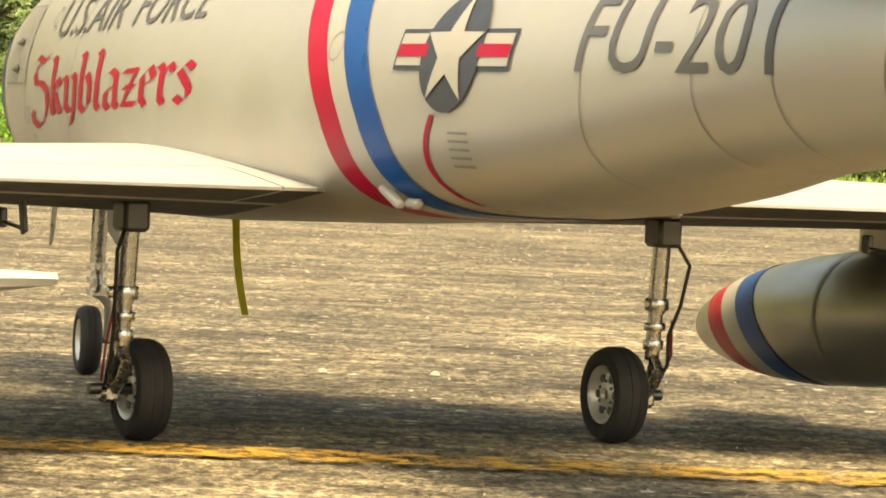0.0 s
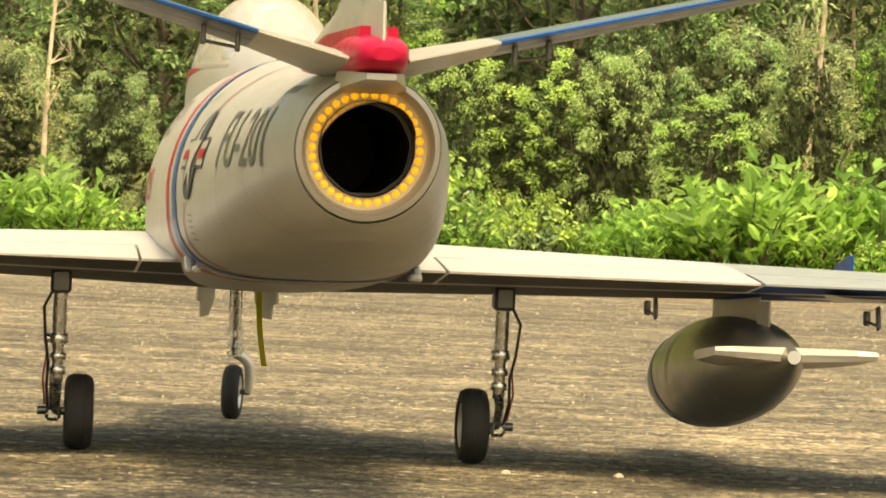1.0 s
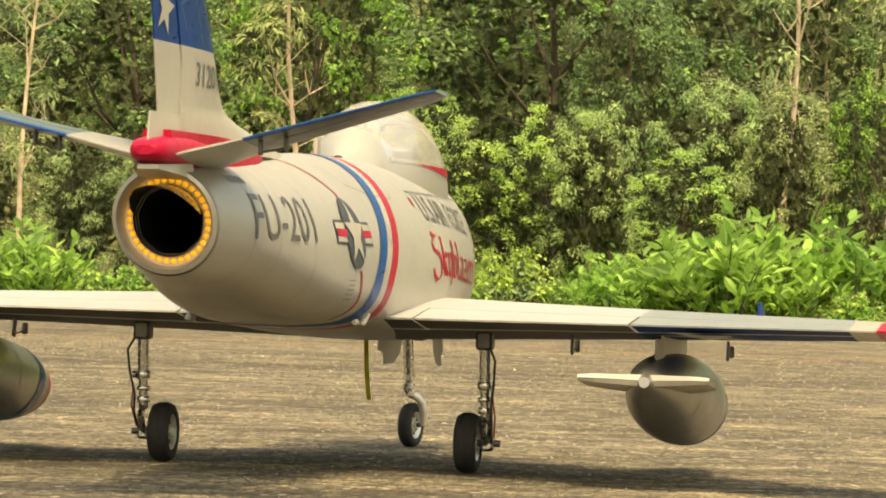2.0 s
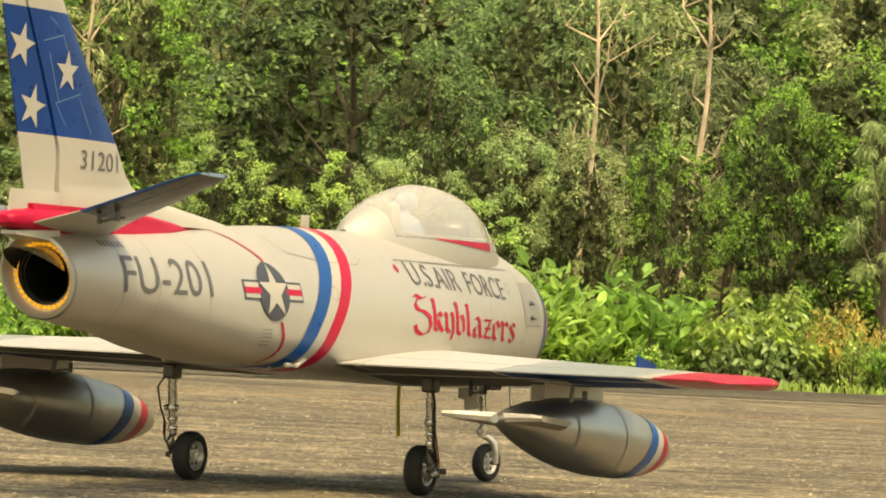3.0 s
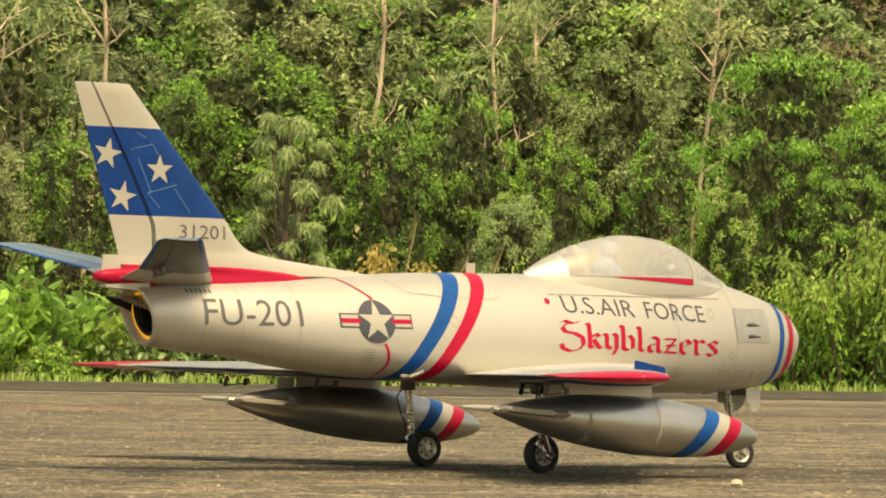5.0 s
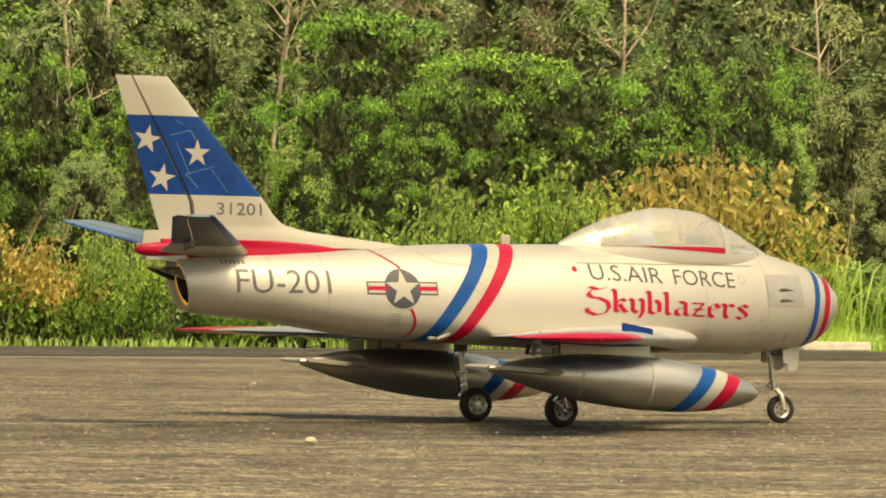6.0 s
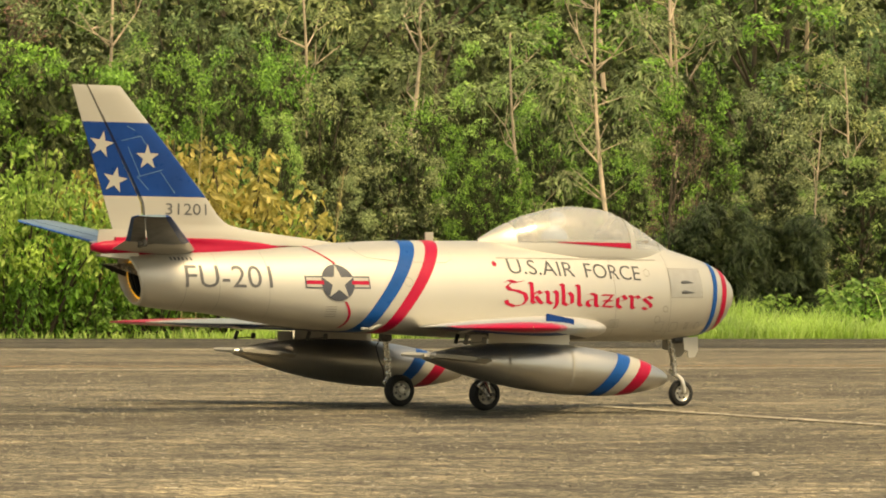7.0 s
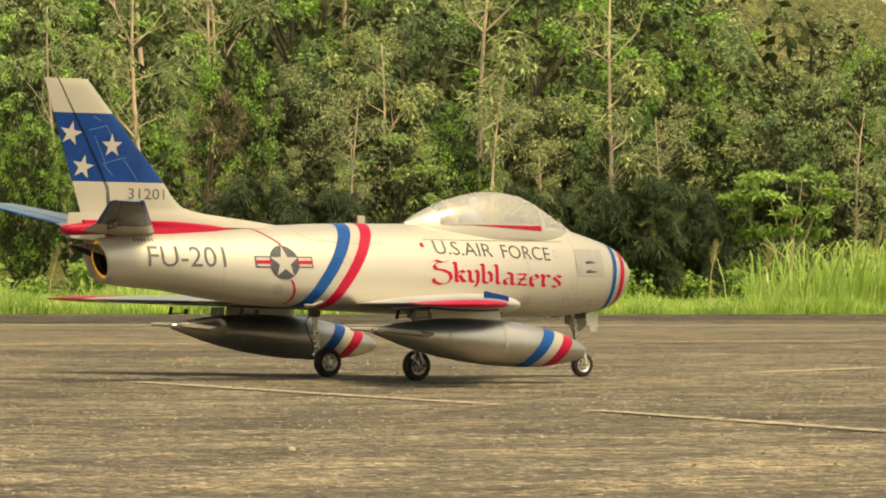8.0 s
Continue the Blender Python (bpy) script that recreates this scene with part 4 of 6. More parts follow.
    # painted bands round the body
    part("blue_band", band(lambda z: -0.266 + (z - 0.24) * 0.76, 0.048, -110, 290, 0.0012), BANDBLUE, fus, "blue band round the body")
    part("white_band", band(lambda z: -0.218 + (z - 0.24) * 0.76, 0.036, -110, 290, 0.0010), WHITE, fus, "white band round the body")
    part("red_band", band(lambda z: -0.182 + (z - 0.24) * 0.76, 0.042, -110, 290, 0.0012), RED, fus, "red band round the body")
    part("nose_blue_band", band(lambda z: 1.014 + (z - 0.34) * 0.12, 0.019, -175, 185, 0.0012), BANDBLUE, fus, "narrow blue band round the nose")
    part("nose_red_band", band(lambda z: 1.056 + (z - 0.34) * 0.12, 0.022, -175, 185, 0.0012), RED, fus, "narrow red band round the nose")
    for x in (-0.548, -0.70, -0.80, 0.62, 0.835):
        part("panel_line", band(lambda z, q=x: q, 0.0012, -70, 65, 0.0007), LINE, fus)
        part("panel_line", band(lambda z, q=x: q, 0.0012, 115, 250, 0.0007), LINE, fus)

    for side in (-1, 1):
        # thin red line
        for z0, z1, xa in ((0.425, 0.486, -0.33), (0.235, 0.316, -0.30)):
            rows = []
            for k in range(15):
                z = z0 + (z1 - z0) * k / 14
                x = xa + (-0.07 * max(0, z - 0.43) / 0.055 if z > 0.4 else -0.014 * ((z - 0.276) / 0.04) ** 2 + 0.004)
                rows.append([(q, side * (hull_y(q, z) + 0.0014), z) for q in (x - 0.004, x, x + 0.004)])
            part("red_line", Geo().loft(rows, cap=False, closed=False), RED, fus, "thin red line")
        # national insignia
        rx, rz = -0.332, 0.371
        at = on_flank(side, rx, rz)
        part("insignia_border", flat_decal([rect(-0.104, -0.017, 0.104, 0.019)], at, 0.012, 0), NAVY, fus, "dark border of the insignia bars")
        part("insignia_bar", flat_decal([rect(-0.100, -0.013, -0.045, 0.015)], at, 0.012, 1), WHITE, fus, "white insignia bar")
        part("insignia_bar", flat_decal([rect(0.045, -0.013, 0.100, 0.015)], at, 0.012, 1), WHITE, fus, "white insignia bar")
        part("insignia_stripe", flat_decal([rect(-0.100, -0.005, -0.045, 0.006)], at, 0.012, 2), RED, fus, "red insignia stripe")
        part("insignia_stripe", flat_decal([rect(0.045, -0.005, 0.100, 0.006)], at, 0.012, 2), RED, fus, "red insignia stripe")
        part("insignia_disc", flat_decal([disc(0.053)], at, 0.010, 2), NAVY, fus, "dark insignia disc")
        part("insignia_star", flat_decal(star(0.052), at, 0.010, 4), WHITE, fus, "white insignia star")
        # lettering
        ux = (lambda a, b: a) if side < 0 else (lambda a, b: b)
        part("buzz_number", flat_decal(written("FU-201", 0.064, 0.264), on_flank(side, ux(-0.802, -0.538), 0.354)), LETTER, fus, "black letters and digits")
        tl = -2.2 if side < 0 else 2.2
        for word, u0, w in (("U.S.AIR", 0.0, 0.232), ("FORCE", 0.270, 0.205)):
            at = on_flank(side, ux(0.249, 0.724), 0.404 if side < 0 else 0.386, tl)
            part("service_name", flat_decal([[(u + u0, v) for u, v in p] for p in written(word, 0.044, w)], at), LETTER, fus, "grey-black block letters")
        for polys in penned("Skyblazers", 0.045, 0.548 if side < 0 else 0.575):
            part("team_name_letter", flat_decal(polys, on_flank(side, ux(0.220, 0.790), 0.317 if side < 0 else 0.297, tl), 0.014), RED, fus, "red old-style letter")
        g = flat_decal([rect(0.012 * k, 0, 0.012 * k + 0.006, 0.010) for k in range(6)], on_flank(side, ux(-0.835, -0.765), 0.431), 0.012)
        part("small_marking", g, LETTER, fus, "row of small dark marks")
        g = flat_decal([rect(0, 0.007 * k, 0.034, 0.007 * k + 0.0022) for k in range(5)], on_flank(side, ux(-0.372, -0.338), 0.272), 0.012)
        part("stencil_bars", g, LINE, fus, "grey stencil bars")
        g = flat_decal([disc(0.008, n=12)], on_flank(side, 0.205, 0.432), 0.012)
        part("unit_badge", g, RED, fus, "small red shield badge")
        for dx, dz, r in ((0.785, 0.268, 0.012), (-0.10, 0.375, 0.014), (0.75, 0.41, 0.012)):
            ring = [[(r * 1.0 * math.cos(a), r * math.sin(a)), (r * 1.0 * math.cos(b), r * math.sin(b)), (0.86 * r * math.cos(b), 0.86 * r * math.sin(b)), (0.86 * r * math.cos(a), 0.86 * r * math.sin(a))] for a, b in zip(np.linspace(0, 2 * math.pi, 25)[:-1], np.linspace(0, 2 * math.pi, 25)[1:])]
            part("access_ring", flat_decal(ring, on_flank(side, dx, dz), 0.02), LINE, fus)

        def frame_lines(x0, z0, x1, z1, w=0.0014):
            return [rect(x0, z0, x1, z0 + w), rect(x0, z1 - w, x1, z1), rect(x0, z0 + w, x0 + w, z1 - w), rect(x1 - w, z0 + w, x1, z1 - w)]
        for x0, z0, x1, z1 in ((0.838, 0.335, 0.968, 0.425), (0.78, 0.232, 0.815, 0.262), (0.22, 0.448, 0.80, 0.450)):
            lx = x0 if side < 0 else x1
            part("panel_outline", flat_decal(frame_lines(0, 0, x1 - x0, max(z1 - z0, 0.003)), on_flank(side, lx, z0), 0.02), LINE, fus)
        lx = 0.840 if side < 0 else 0.966
        part("gun_panel", flat_decal([rect(0, 0, 0.126, 0.086)], on_flank(side, lx, 0.337), 0.02, -0.5), GUNMETAL, fus, "dull grey gun panel")
        for hx, hz, hw, hh in ((0.845, 0.232, 0.030, 0.028), (0.905, 0.238, 0.014, 0.022), (0.60, 0.244, 0.036, 0.024)):
            bars = [rect(0.15 * hw, hh * q, 0.85 * hw, hh * q + 0.0018) for q in (0.25, 0.5, 0.75)]
            part("hatch", flat_decal(frame_lines(0, 0, hw, hh) + (bars if hx in (0.60, 0.905) else []), on_flank(side, hx if side < 0 else hx + hw, hz), 0.02), LINE, fus)
        for rx0, rz0, rr in ((0.958, 0.250, 0.011), (0.815, 0.300, 0.010)):
            ring = [[(rr * math.cos(a), rr * math.sin(a)), (rr * math.cos(b), rr * math.sin(b)), (0.84 * rr * math.cos(b), 0.84 * rr * math.sin(b)), (0.84 * rr * math.cos(a), 0.84 * rr * math.sin(a))] for a, b in zip(np.linspace(0, 2 * math.pi, 21)[:-1], np.linspace(0, 2 * math.pi, 21)[1:])]
            part("access_ring", flat_decal(ring, on_flank(side, rx0, rz0), 0.02), LINE, fus)
        hatch = [(-0.255, 0.474), (-0.22, 0.446), (-0.10, 0.434), (0.04, 0.433), (0.065, 0.444), (0.068, 0.472)]
        rows = []
        for (xa, za), (xb, zb) in zip(hatch, hatch[1:]):
            for q in np.linspace(0, 1, 6):
                x, z = xa + (xb - xa) * q, za + (zb - za) * q
                rows.append([(x, side * (hull_y(x, z + d) + 0.0013), z + d) for d in (-0.0008, 0.0008)])
        part("panel_line", Geo().loft(rows, cap=False, closed=False), LINE, fus)
        for dz in (0.352, 0.382):
            rows = []
            for k in range(9):
                f = k / 8
                x = 0.880 + 0.055 * f
                w = 0.0055 * math.sin(math.pi * min(1, 0.15 + f * 0.85)) + 0.0008
                y = hull_y(x, dz)
                rows.append([(x, side * (y - 0.004 + 0.006 * (1 - f)), dz + w), (x, side * (y + 0.004), dz), (x, side * (y - 0.004 + 0.006 * (1 - f)), dz - w)])
            part("gun_port", Geo().loft(rows, cap=False, closed=False), DARKSTEEL, fus, "dark gun port")

    # main undercarriage
    for sg in (-1, 1):
        y = sg * 0.279
        g = Geo().box((0.066, y, 0.212), (0.036, 0.026, 0.030), 0.15)
        leg = part("main_leg", g, DARKSTEEL, jet, "slim steel main undercarriage leg")
        g = Geo().tube([(0.066, y, 0.215), (0.074, y, 0.132)], 0.0092, 16)
        part("oleo_cylinder", g, STEEL, leg, "polished oleo cylinder")
        g = Geo()
        for z, r, h in ((0.140, 0.0115, 0.006), (0.118, 0.0103, 0.004), (0.100, 0.0098, 0.005)):
            g.lathe([(-h, r), (-h * 0.8, r * 1.06), (h * 0.8, r * 1.06), (h, r)], (0.066 + (0.215 - z) * 0.096, y, z), "z", 16)
        g.lathe([(0, 0.006), (0.010, 0.0055), (0.011, 0.003)], (0.074, y + sg * 0.008, 0.140), "y", 12)
        part("collar", g, STEEL, leg)
        g = Geo().tube([(0.074, y, 0.134), (0.079, y, 0.085)], 0.0075, 14)
        part("piston", g, STEEL, leg, "polished piston")
        g = Geo().tube([(0.080, y, 0.092), (0.062, y, 0.074), (0.080, y, 0.055), (0.098, y, 0.046)], [0.006, 0.0055, 0.0055, 0.007], 10)
        g.tube([(0.083, y + sg * 0.006, 0.098), (0.094, y + sg * 0.006, 0.070), (0.099, y + sg * 0.004, 0.050)], 0.0035, 8)
        g.box((0.099, y + sg * 0.003, 0.044), (0.020, 0.020, 0.018), 0.25)
        part("trailing_link", g, STEEL, leg)
        g = Geo().lathe([(-0.03, 0.0055), (0.03, 0.0055)], (0.1, sg * 0.272, 0.048), "y", 12)
        part("axle", g, DARKSTEEL, leg)
        g = Geo().tube([(0.055, y + sg * 0.008, 0.205), (0.045, y + sg * 0.020, 0.180), (0.055, y + sg * 0.017, 0.140), (0.068, y + sg * 0.012, 0.110), (0.070, y + sg * 0.013, 0.080), (0.093, y + sg * 0.010, 0.052)], 0.0020, 8)
        part("brake_hose", g, HOSE, leg, "black brake hose")
        g = Geo().tube([(0.066, y + sg * 0.014, 0.125), (0.072, y + sg * 0.018, 0.090), (0.092, y + sg * 0.014, 0.056)], 0.0014, 6)
        part("wire", g, REDHOSE, leg, "thin red wire")
    # nose undercarriage
    g = Geo().tube([(0.922, 0, 0.215), (0.934, 0, 0.128)], 0.0095, 14).tube([(0.934, 0, 0.13), (0.938, 0, 0.096)], 0.0075, 12)
    for z in (0.128, 0.112, 0.098):
        g.lathe([(-0.004, 0.0118), (0.004, 0.0118)], (0.934 + (0.128 - z) * 0.12, 0, z), "z", 14)
    nleg = part("nose_leg", g, STEEL, jet, "polished nose undercarriage leg")
    part("fork", Geo().tube([(0.938, 0, 0.098), (0.944, -0.012, 0.093), (0.952, -0.020, 0.082), (0.958, -0.021, 0.060), (0.961, -0.020, 0.040)], [0.007, 0.0075, 0.0075, 0.007, 0.006], 10), ALLOY, nleg, "one-sided nose wheel fork")
    part("torque_link", Geo().tube([(0.930, 0, 0.118), (0.914, 0, 0.108), (0.932, 0, 0.096)], 0.003, 8), STEEL, nleg)
    part("axle", Geo().lathe([(-0.022, 0.004), (0.012, 0.004)], (0.961, 0, 0.0405), "y", 10), DARKSTEEL, nleg)
    for sg in (-1, 1):
        g = Geo()
        out = [(0.930, 0.212), (1.005, 0.216), (1.002, 0.172), (0.985, 0.152), (0.955, 0.150), (0.950, 0.172), (0.932, 0.176)]
        g.loft([[(x, sg * (0.028 + d + (1.005 - x) * 0.40 + (0.21 - z) * 0.08), z) for x, z in out] for d in (-0.0015, 0.0015)])
        part("nose_gear_door", g, WHITE, jet, "open white nose gear door", smooth=False)
    g = Geo().box((0.945, 0, 0.205), (0.05, 0.05, 0.02), 0.2)
    part("gear_bay_fitting", g, DARKSTEEL, jet)
    rows = [[(0.509 + 0.003 * math.sin(3 * f) - 0.013 * f, -0.005 - 0.010 * f * f, 0.203 - 0.105 * f), (0.509 + 0.003 * math.sin(3 * f) - 0.013 * f, 0.003 - 0.010 * f * f, 0.203 - 0.105 * f)] for f in np.linspace(0, 1, 10)]
    g = Geo().loft([[(p[0] - 0.001, p[1], p[2]) for p in r] + [(p[0] + 0.001, p[1], p[2]) for p in reversed(r)] for r in rows])
    part("pull_strap", g, STRAP, jet, "yellow strap hanging under the belly", smooth=False)
    for sg in (-1, 1):
        g = Geo().tube([(0.86, sg * 0.01, 0.201), (0.80, sg * 0.03, 0.1975)], 0.002, 6)
        part("belly_probe", g, STEEL, jet)

    # wheels, turning on their axles
    def make_wheel(name, r, w, parent, label):
        hub = part(name, Geo().lathe([(-w * 0.30, r * 0.20), (-w * 0.42, r * 0.18), (-w * 0.45, r * 0.06), (-w * 0.45, 0.0005)], (0, 0, 0), "y", 20, False), ALLOY, parent, label)
        tp = [(-w * 0.34, r * 0.60), (-w * 0.46, r * 0.66), (-w * 0.50, r * 0.78), (-w * 0.44, r * 0.91), (-w * 0.28, r * 0.98), (-w * 0.16, r), (-w * 0.15, r * 0.985), (-w * 0.11, r * 0.985), (-w * 0.10, r), (w * 0.10, r), (w * 0.11, r * 0.985), (w * 0.15, r * 0.985), (w * 0.16, r), (w * 0.28, r * 0.98), (w * 0.44, r * 0.91), (w * 0.50, r * 0.78), (w * 0.46, r * 0.66), (w * 0.34, r * 0.60)]
        part("tyre", Geo().lathe(tp, (0, 0, 0), "y", 48, False), RUBBER, hub, "black rubber tyre")
        rp = [(-w * 0.10, 0.0005), (-w * 0.30, r * 0.16), (-w * 0.26, r * 0.26), (-w * 0.18, r * 0.46), (-w * 0.38, r * 0.54), (-w * 0.42, r * 0.60), (-w * 0.34, r * 0.61), (w * 0.34, r * 0.61), (w * 0.42, r * 0.60), (w * 0.38, r * 0.54), (w * 0.18, r * 0.46), (w * 0.26, r * 0.26), (w * 0.30, r * 0.16), (w * 0.10, 0.0005)]
        part("rim", Geo().lathe(rp, (0, 0, 0), "y", 40, False), ALLOY, hub, "pale alloy rim")
        g = Geo()
        for sd in (-1, 1):
            for k in range(6):
                a = 2 * math.pi * k / 6
                g.lathe([(sd * w * 0.15, r * 0.085), (sd * w * 0.27, r * 0.085), (sd * w * 0.27, 0.0004)], (r * 0.37 * math.cos(a), 0, r * 0.37 * math.sin(a)), "y", 10, False)
            for k in range(6):
                a = 2 * math.pi * (k + 0.5) / 6
                g.lathe([(sd * w * 0.20, r * 0.035), (sd * w * 0.30, r * 0.03), (sd * w * 0.31, 0.0004)], (r * 0.28 * math.cos(a), 0, r * 0.28 * math.sin(a)), "y", 8, False)
        part("rim_detail", g, DARKSTEEL, hub, "dark holes and bolts in the rim")
        return hub
    wheels = [(make_wheel("main_wheel", 0.048, 0.036, jet, "main wheel with black tyre and alloy rim"), (0.1, -0.25, 0.048), 0.048),
              (make_wheel("main_wheel", 0.048, 0.036, jet, "main wheel with black tyre and alloy rim"), (0.1, 0.25, 0.048), 0.048),
              (make_wheel("nose_wheel", 0.0405, 0.026, jet, "nose wheel with black tyre and alloy rim"), (0.961, 0, 0.0405), 0.0405)]
    return jet, nleg, wheels


JET, NOSE_LEG, WHEELS = build_jet()


# ---- plants ----
def leaf_quads(rng, centres, radii, count, length, width, squash=0.8, droop=0.0, shell=0.70, up=0.75):
    """Many small folded leaves round clump centres, thickest near the outside of each clump."""
    centres, radii = np.asarray(centres, float), np.asarray(radii, float)
    w = radii ** 2
    pick = rng.choice(len(centres), count, p=w / w.sum())
    d = rng.normal(size=(count, 3))
    d[:, 2] += up
    d /= np.linalg.norm(d, axis=1)[:, None]
    rr = radii[pick] * (shell + (1.08 - shell) * rng.random(count) ** 0.6)
    pos = centres[pick] + d * rr[:, None] * np.array([1, 1, squash])
    nrm = d * 0.6 + rng.normal(size=(count, 3)) * 0.45 + np.array([0, 0, 0.65])
    nrm /= np.linalg.norm(nrm, axis=1)[:, None]
    axis = rng.normal(size=(count, 3)) * 0.8 + d * 0.8 + np.array([0, 0, -droop])
    axis -= nrm * (axis * nrm).sum(1)[:, None]
    axis /= np.linalg.norm(axis, axis=1)[:, None]
    side = np.cross(nrm, axis)
    s = rng.uniform(0.6, 1.25, count)[:, None]
    a, b = length * s, width * s
    sag = np.array([0, 0, -1.0]) * (0.18 + 0.4 * droop)
    v = np.stack([pos, pos + axis * a * 0.45 + side * b * 0.5, pos + axis * a + sag * a * 0.5, pos + axis * a * 0.45 - side * b * 0.5], 1)
    return v.reshape(-1, 3), [(4 * i, 4 * i + 1, 4 * i + 2, 4 * i + 3) for i in range(count)]


def add_leaves(geo, data):
    v, f = data
    return geo.add(v.tolist(), f)


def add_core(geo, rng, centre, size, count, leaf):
    """The dense inside of a crown: broad leaf sprays at every angle, coloured dark as painted shade."""
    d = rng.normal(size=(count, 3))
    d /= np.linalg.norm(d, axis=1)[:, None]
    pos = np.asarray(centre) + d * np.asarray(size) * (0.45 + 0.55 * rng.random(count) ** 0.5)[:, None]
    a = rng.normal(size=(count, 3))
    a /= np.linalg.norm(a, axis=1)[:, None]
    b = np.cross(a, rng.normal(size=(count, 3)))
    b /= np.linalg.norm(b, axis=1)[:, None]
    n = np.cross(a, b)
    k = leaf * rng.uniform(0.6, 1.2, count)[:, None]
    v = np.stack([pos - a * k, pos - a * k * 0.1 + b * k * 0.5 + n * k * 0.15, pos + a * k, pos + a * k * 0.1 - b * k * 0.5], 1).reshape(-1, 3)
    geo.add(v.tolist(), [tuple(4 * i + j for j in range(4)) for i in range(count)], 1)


def trunk_path(rng, base, top, bend, n=7):
    base, top = Vector(base), Vector(top)
    off = [Vector((rng.normal() * bend, rng.normal() * bend, 0)) for _ in range(3)]
    pts = []
    for i in range(n):
        f = i / (n - 1)
        pts.append(base.lerp(top, f) + off[0] * math.sin(math.pi * f) + off[1] * math.sin(2 * math.pi * f) * 0.5)
    return pts


def make_tree(seed, height, spread, leaf_mat, bark, leaves, length, width, lobes=36, low=0.25, label="", droop=0.0, thick=0.1, squash=0.75, category="tree", core=0.84, subs=7, lobe=(0.20, 0.34), steps=0):
    """A tree: tapered trunk, limbs to every bough, and a billowing crown of boughs, each made of many tufts of leaves."""
    rng = np.random.default_rng(seed)
    tree = tagged(new("tree"), label, category)
    g = Geo()
    path = trunk_path(rng, (0, 0, -0.3), (rng.normal() * 0.2, rng.normal() * 0.2, height * 0.86), height * 0.03)
    g.tube(path, [thick * (1 - 0.85 * i / 6) for i in range(7)], 8)
    tufts, sizes = [], []
    half, mid_z = height * (1 - low) / 2, height * (1 + low) / 2
    for k in range(lobes):
        s = -0.92 + 1.88 * (k + rng.random()) / lobes
        if steps:
            s = -0.95 + 1.9 * (math.floor((s + 0.95) / 1.9 * steps) + 0.5 + rng.uniform(-0.10, 0.10)) / steps
        size = spread * rng.uniform(*lobe)
        wide = (spread - 0.6 * size) * (1 - min(1.0, abs(s)) ** 2.4) ** 0.5 * rng.uniform(0.70, 1.08)
        a = k * 2.4 + rng.uniform(-0.5, 0.5)
        c = Vector((wide * math.cos(a), wide * math.sin(a), mid_z + s * (half - 0.6 * size * squash) * rng.uniform(0.92, 1.04)))
        if k % 2 == 0:
            p = path[min(6, max(0, int(c.z / height * 5)))]
            g.tube([p, p.lerp(c, 0.5) + Vector((0, 0, -0.04 * height)), c], [thick * 0.34, thick * 0.22, thick * 0.08], 5, False)
        for _ in range(subs):
            d = Vector(rng.normal(size=3)) + Vector((0.9 * math.cos(a), 0.9 * math.sin(a), 0.35))
            d.normalize()
            tufts.append(c + Vector((d.x, d.y, d.z * squash)) * size * rng.uniform(0.55, 1.0))
            sizes.append(size * rng.uniform(0.34, 0.58))
    part("trunk", g, bark, tree)
    big = add_leaves(Geo(), leaf_quads(rng, tufts, sizes, leaves, length, width, squash * 0.85, droop, 0.25, 0.7))
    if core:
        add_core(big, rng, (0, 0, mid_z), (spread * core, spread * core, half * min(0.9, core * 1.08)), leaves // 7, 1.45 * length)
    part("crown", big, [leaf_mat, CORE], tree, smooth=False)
    return tree


def make_gum(seed, height, leaf_mat, leaves, label):
    """A tall pale-stemmed tree with bare forked limbs and thin tufts of leaves."""
    rng = np.random.default_rng(seed)
    tree = tagged(new("tree"), label, "tree")
    g = Geo()
    path = trunk_path(rng, (0, 0, -0.3), (rng.normal() * 0.25, rng.normal() * 0.25, height), 0.12, 9)
    g.tube(path, [0.060 * (1 - 0.7 * i / 8) for i in range(9)], 8)
    centres, radii = [], []
    for k in range(10):
        f = rng.uniform(0.42, 0.98)
        s = path[int(f * 8)]
        a = rng.random() * 2 * math.pi
        reach = rng.uniform(0.3, 0.85)
        e = s + Vector((reach * math.cos(a), reach * math.sin(a), reach * rng.uniform(0.8, 1.8)))
        m = s.lerp(e, 0.5) + Vector((rng.normal() * 0.12, rng.normal() * 0.12, -0.08))
        g.tube([s, m, e], [0.019, 0.012, 0.005], 6, False)
        for _ in range(2):
            t = m + Vector((rng.normal() * 0.35, rng.normal() * 0.35, rng.uniform(0.1, 0.6)))
            g.tube([m, t], [0.011, 0.004], 5, False)
        if rng.random() < 0.8:
            centres.append(e)
            radii.append(rng.uniform(0.25, 0.5))
    part("trunk", g, PALEBARK, tree, "bare pale pinkish stem and limbs")
    part("crown", add_leaves(Geo(), leaf_quads(rng, centres, radii, leaves, 0.16, 0.05, 0.7, 0.7)), leaf_mat, tree, smooth=False)
    return tree


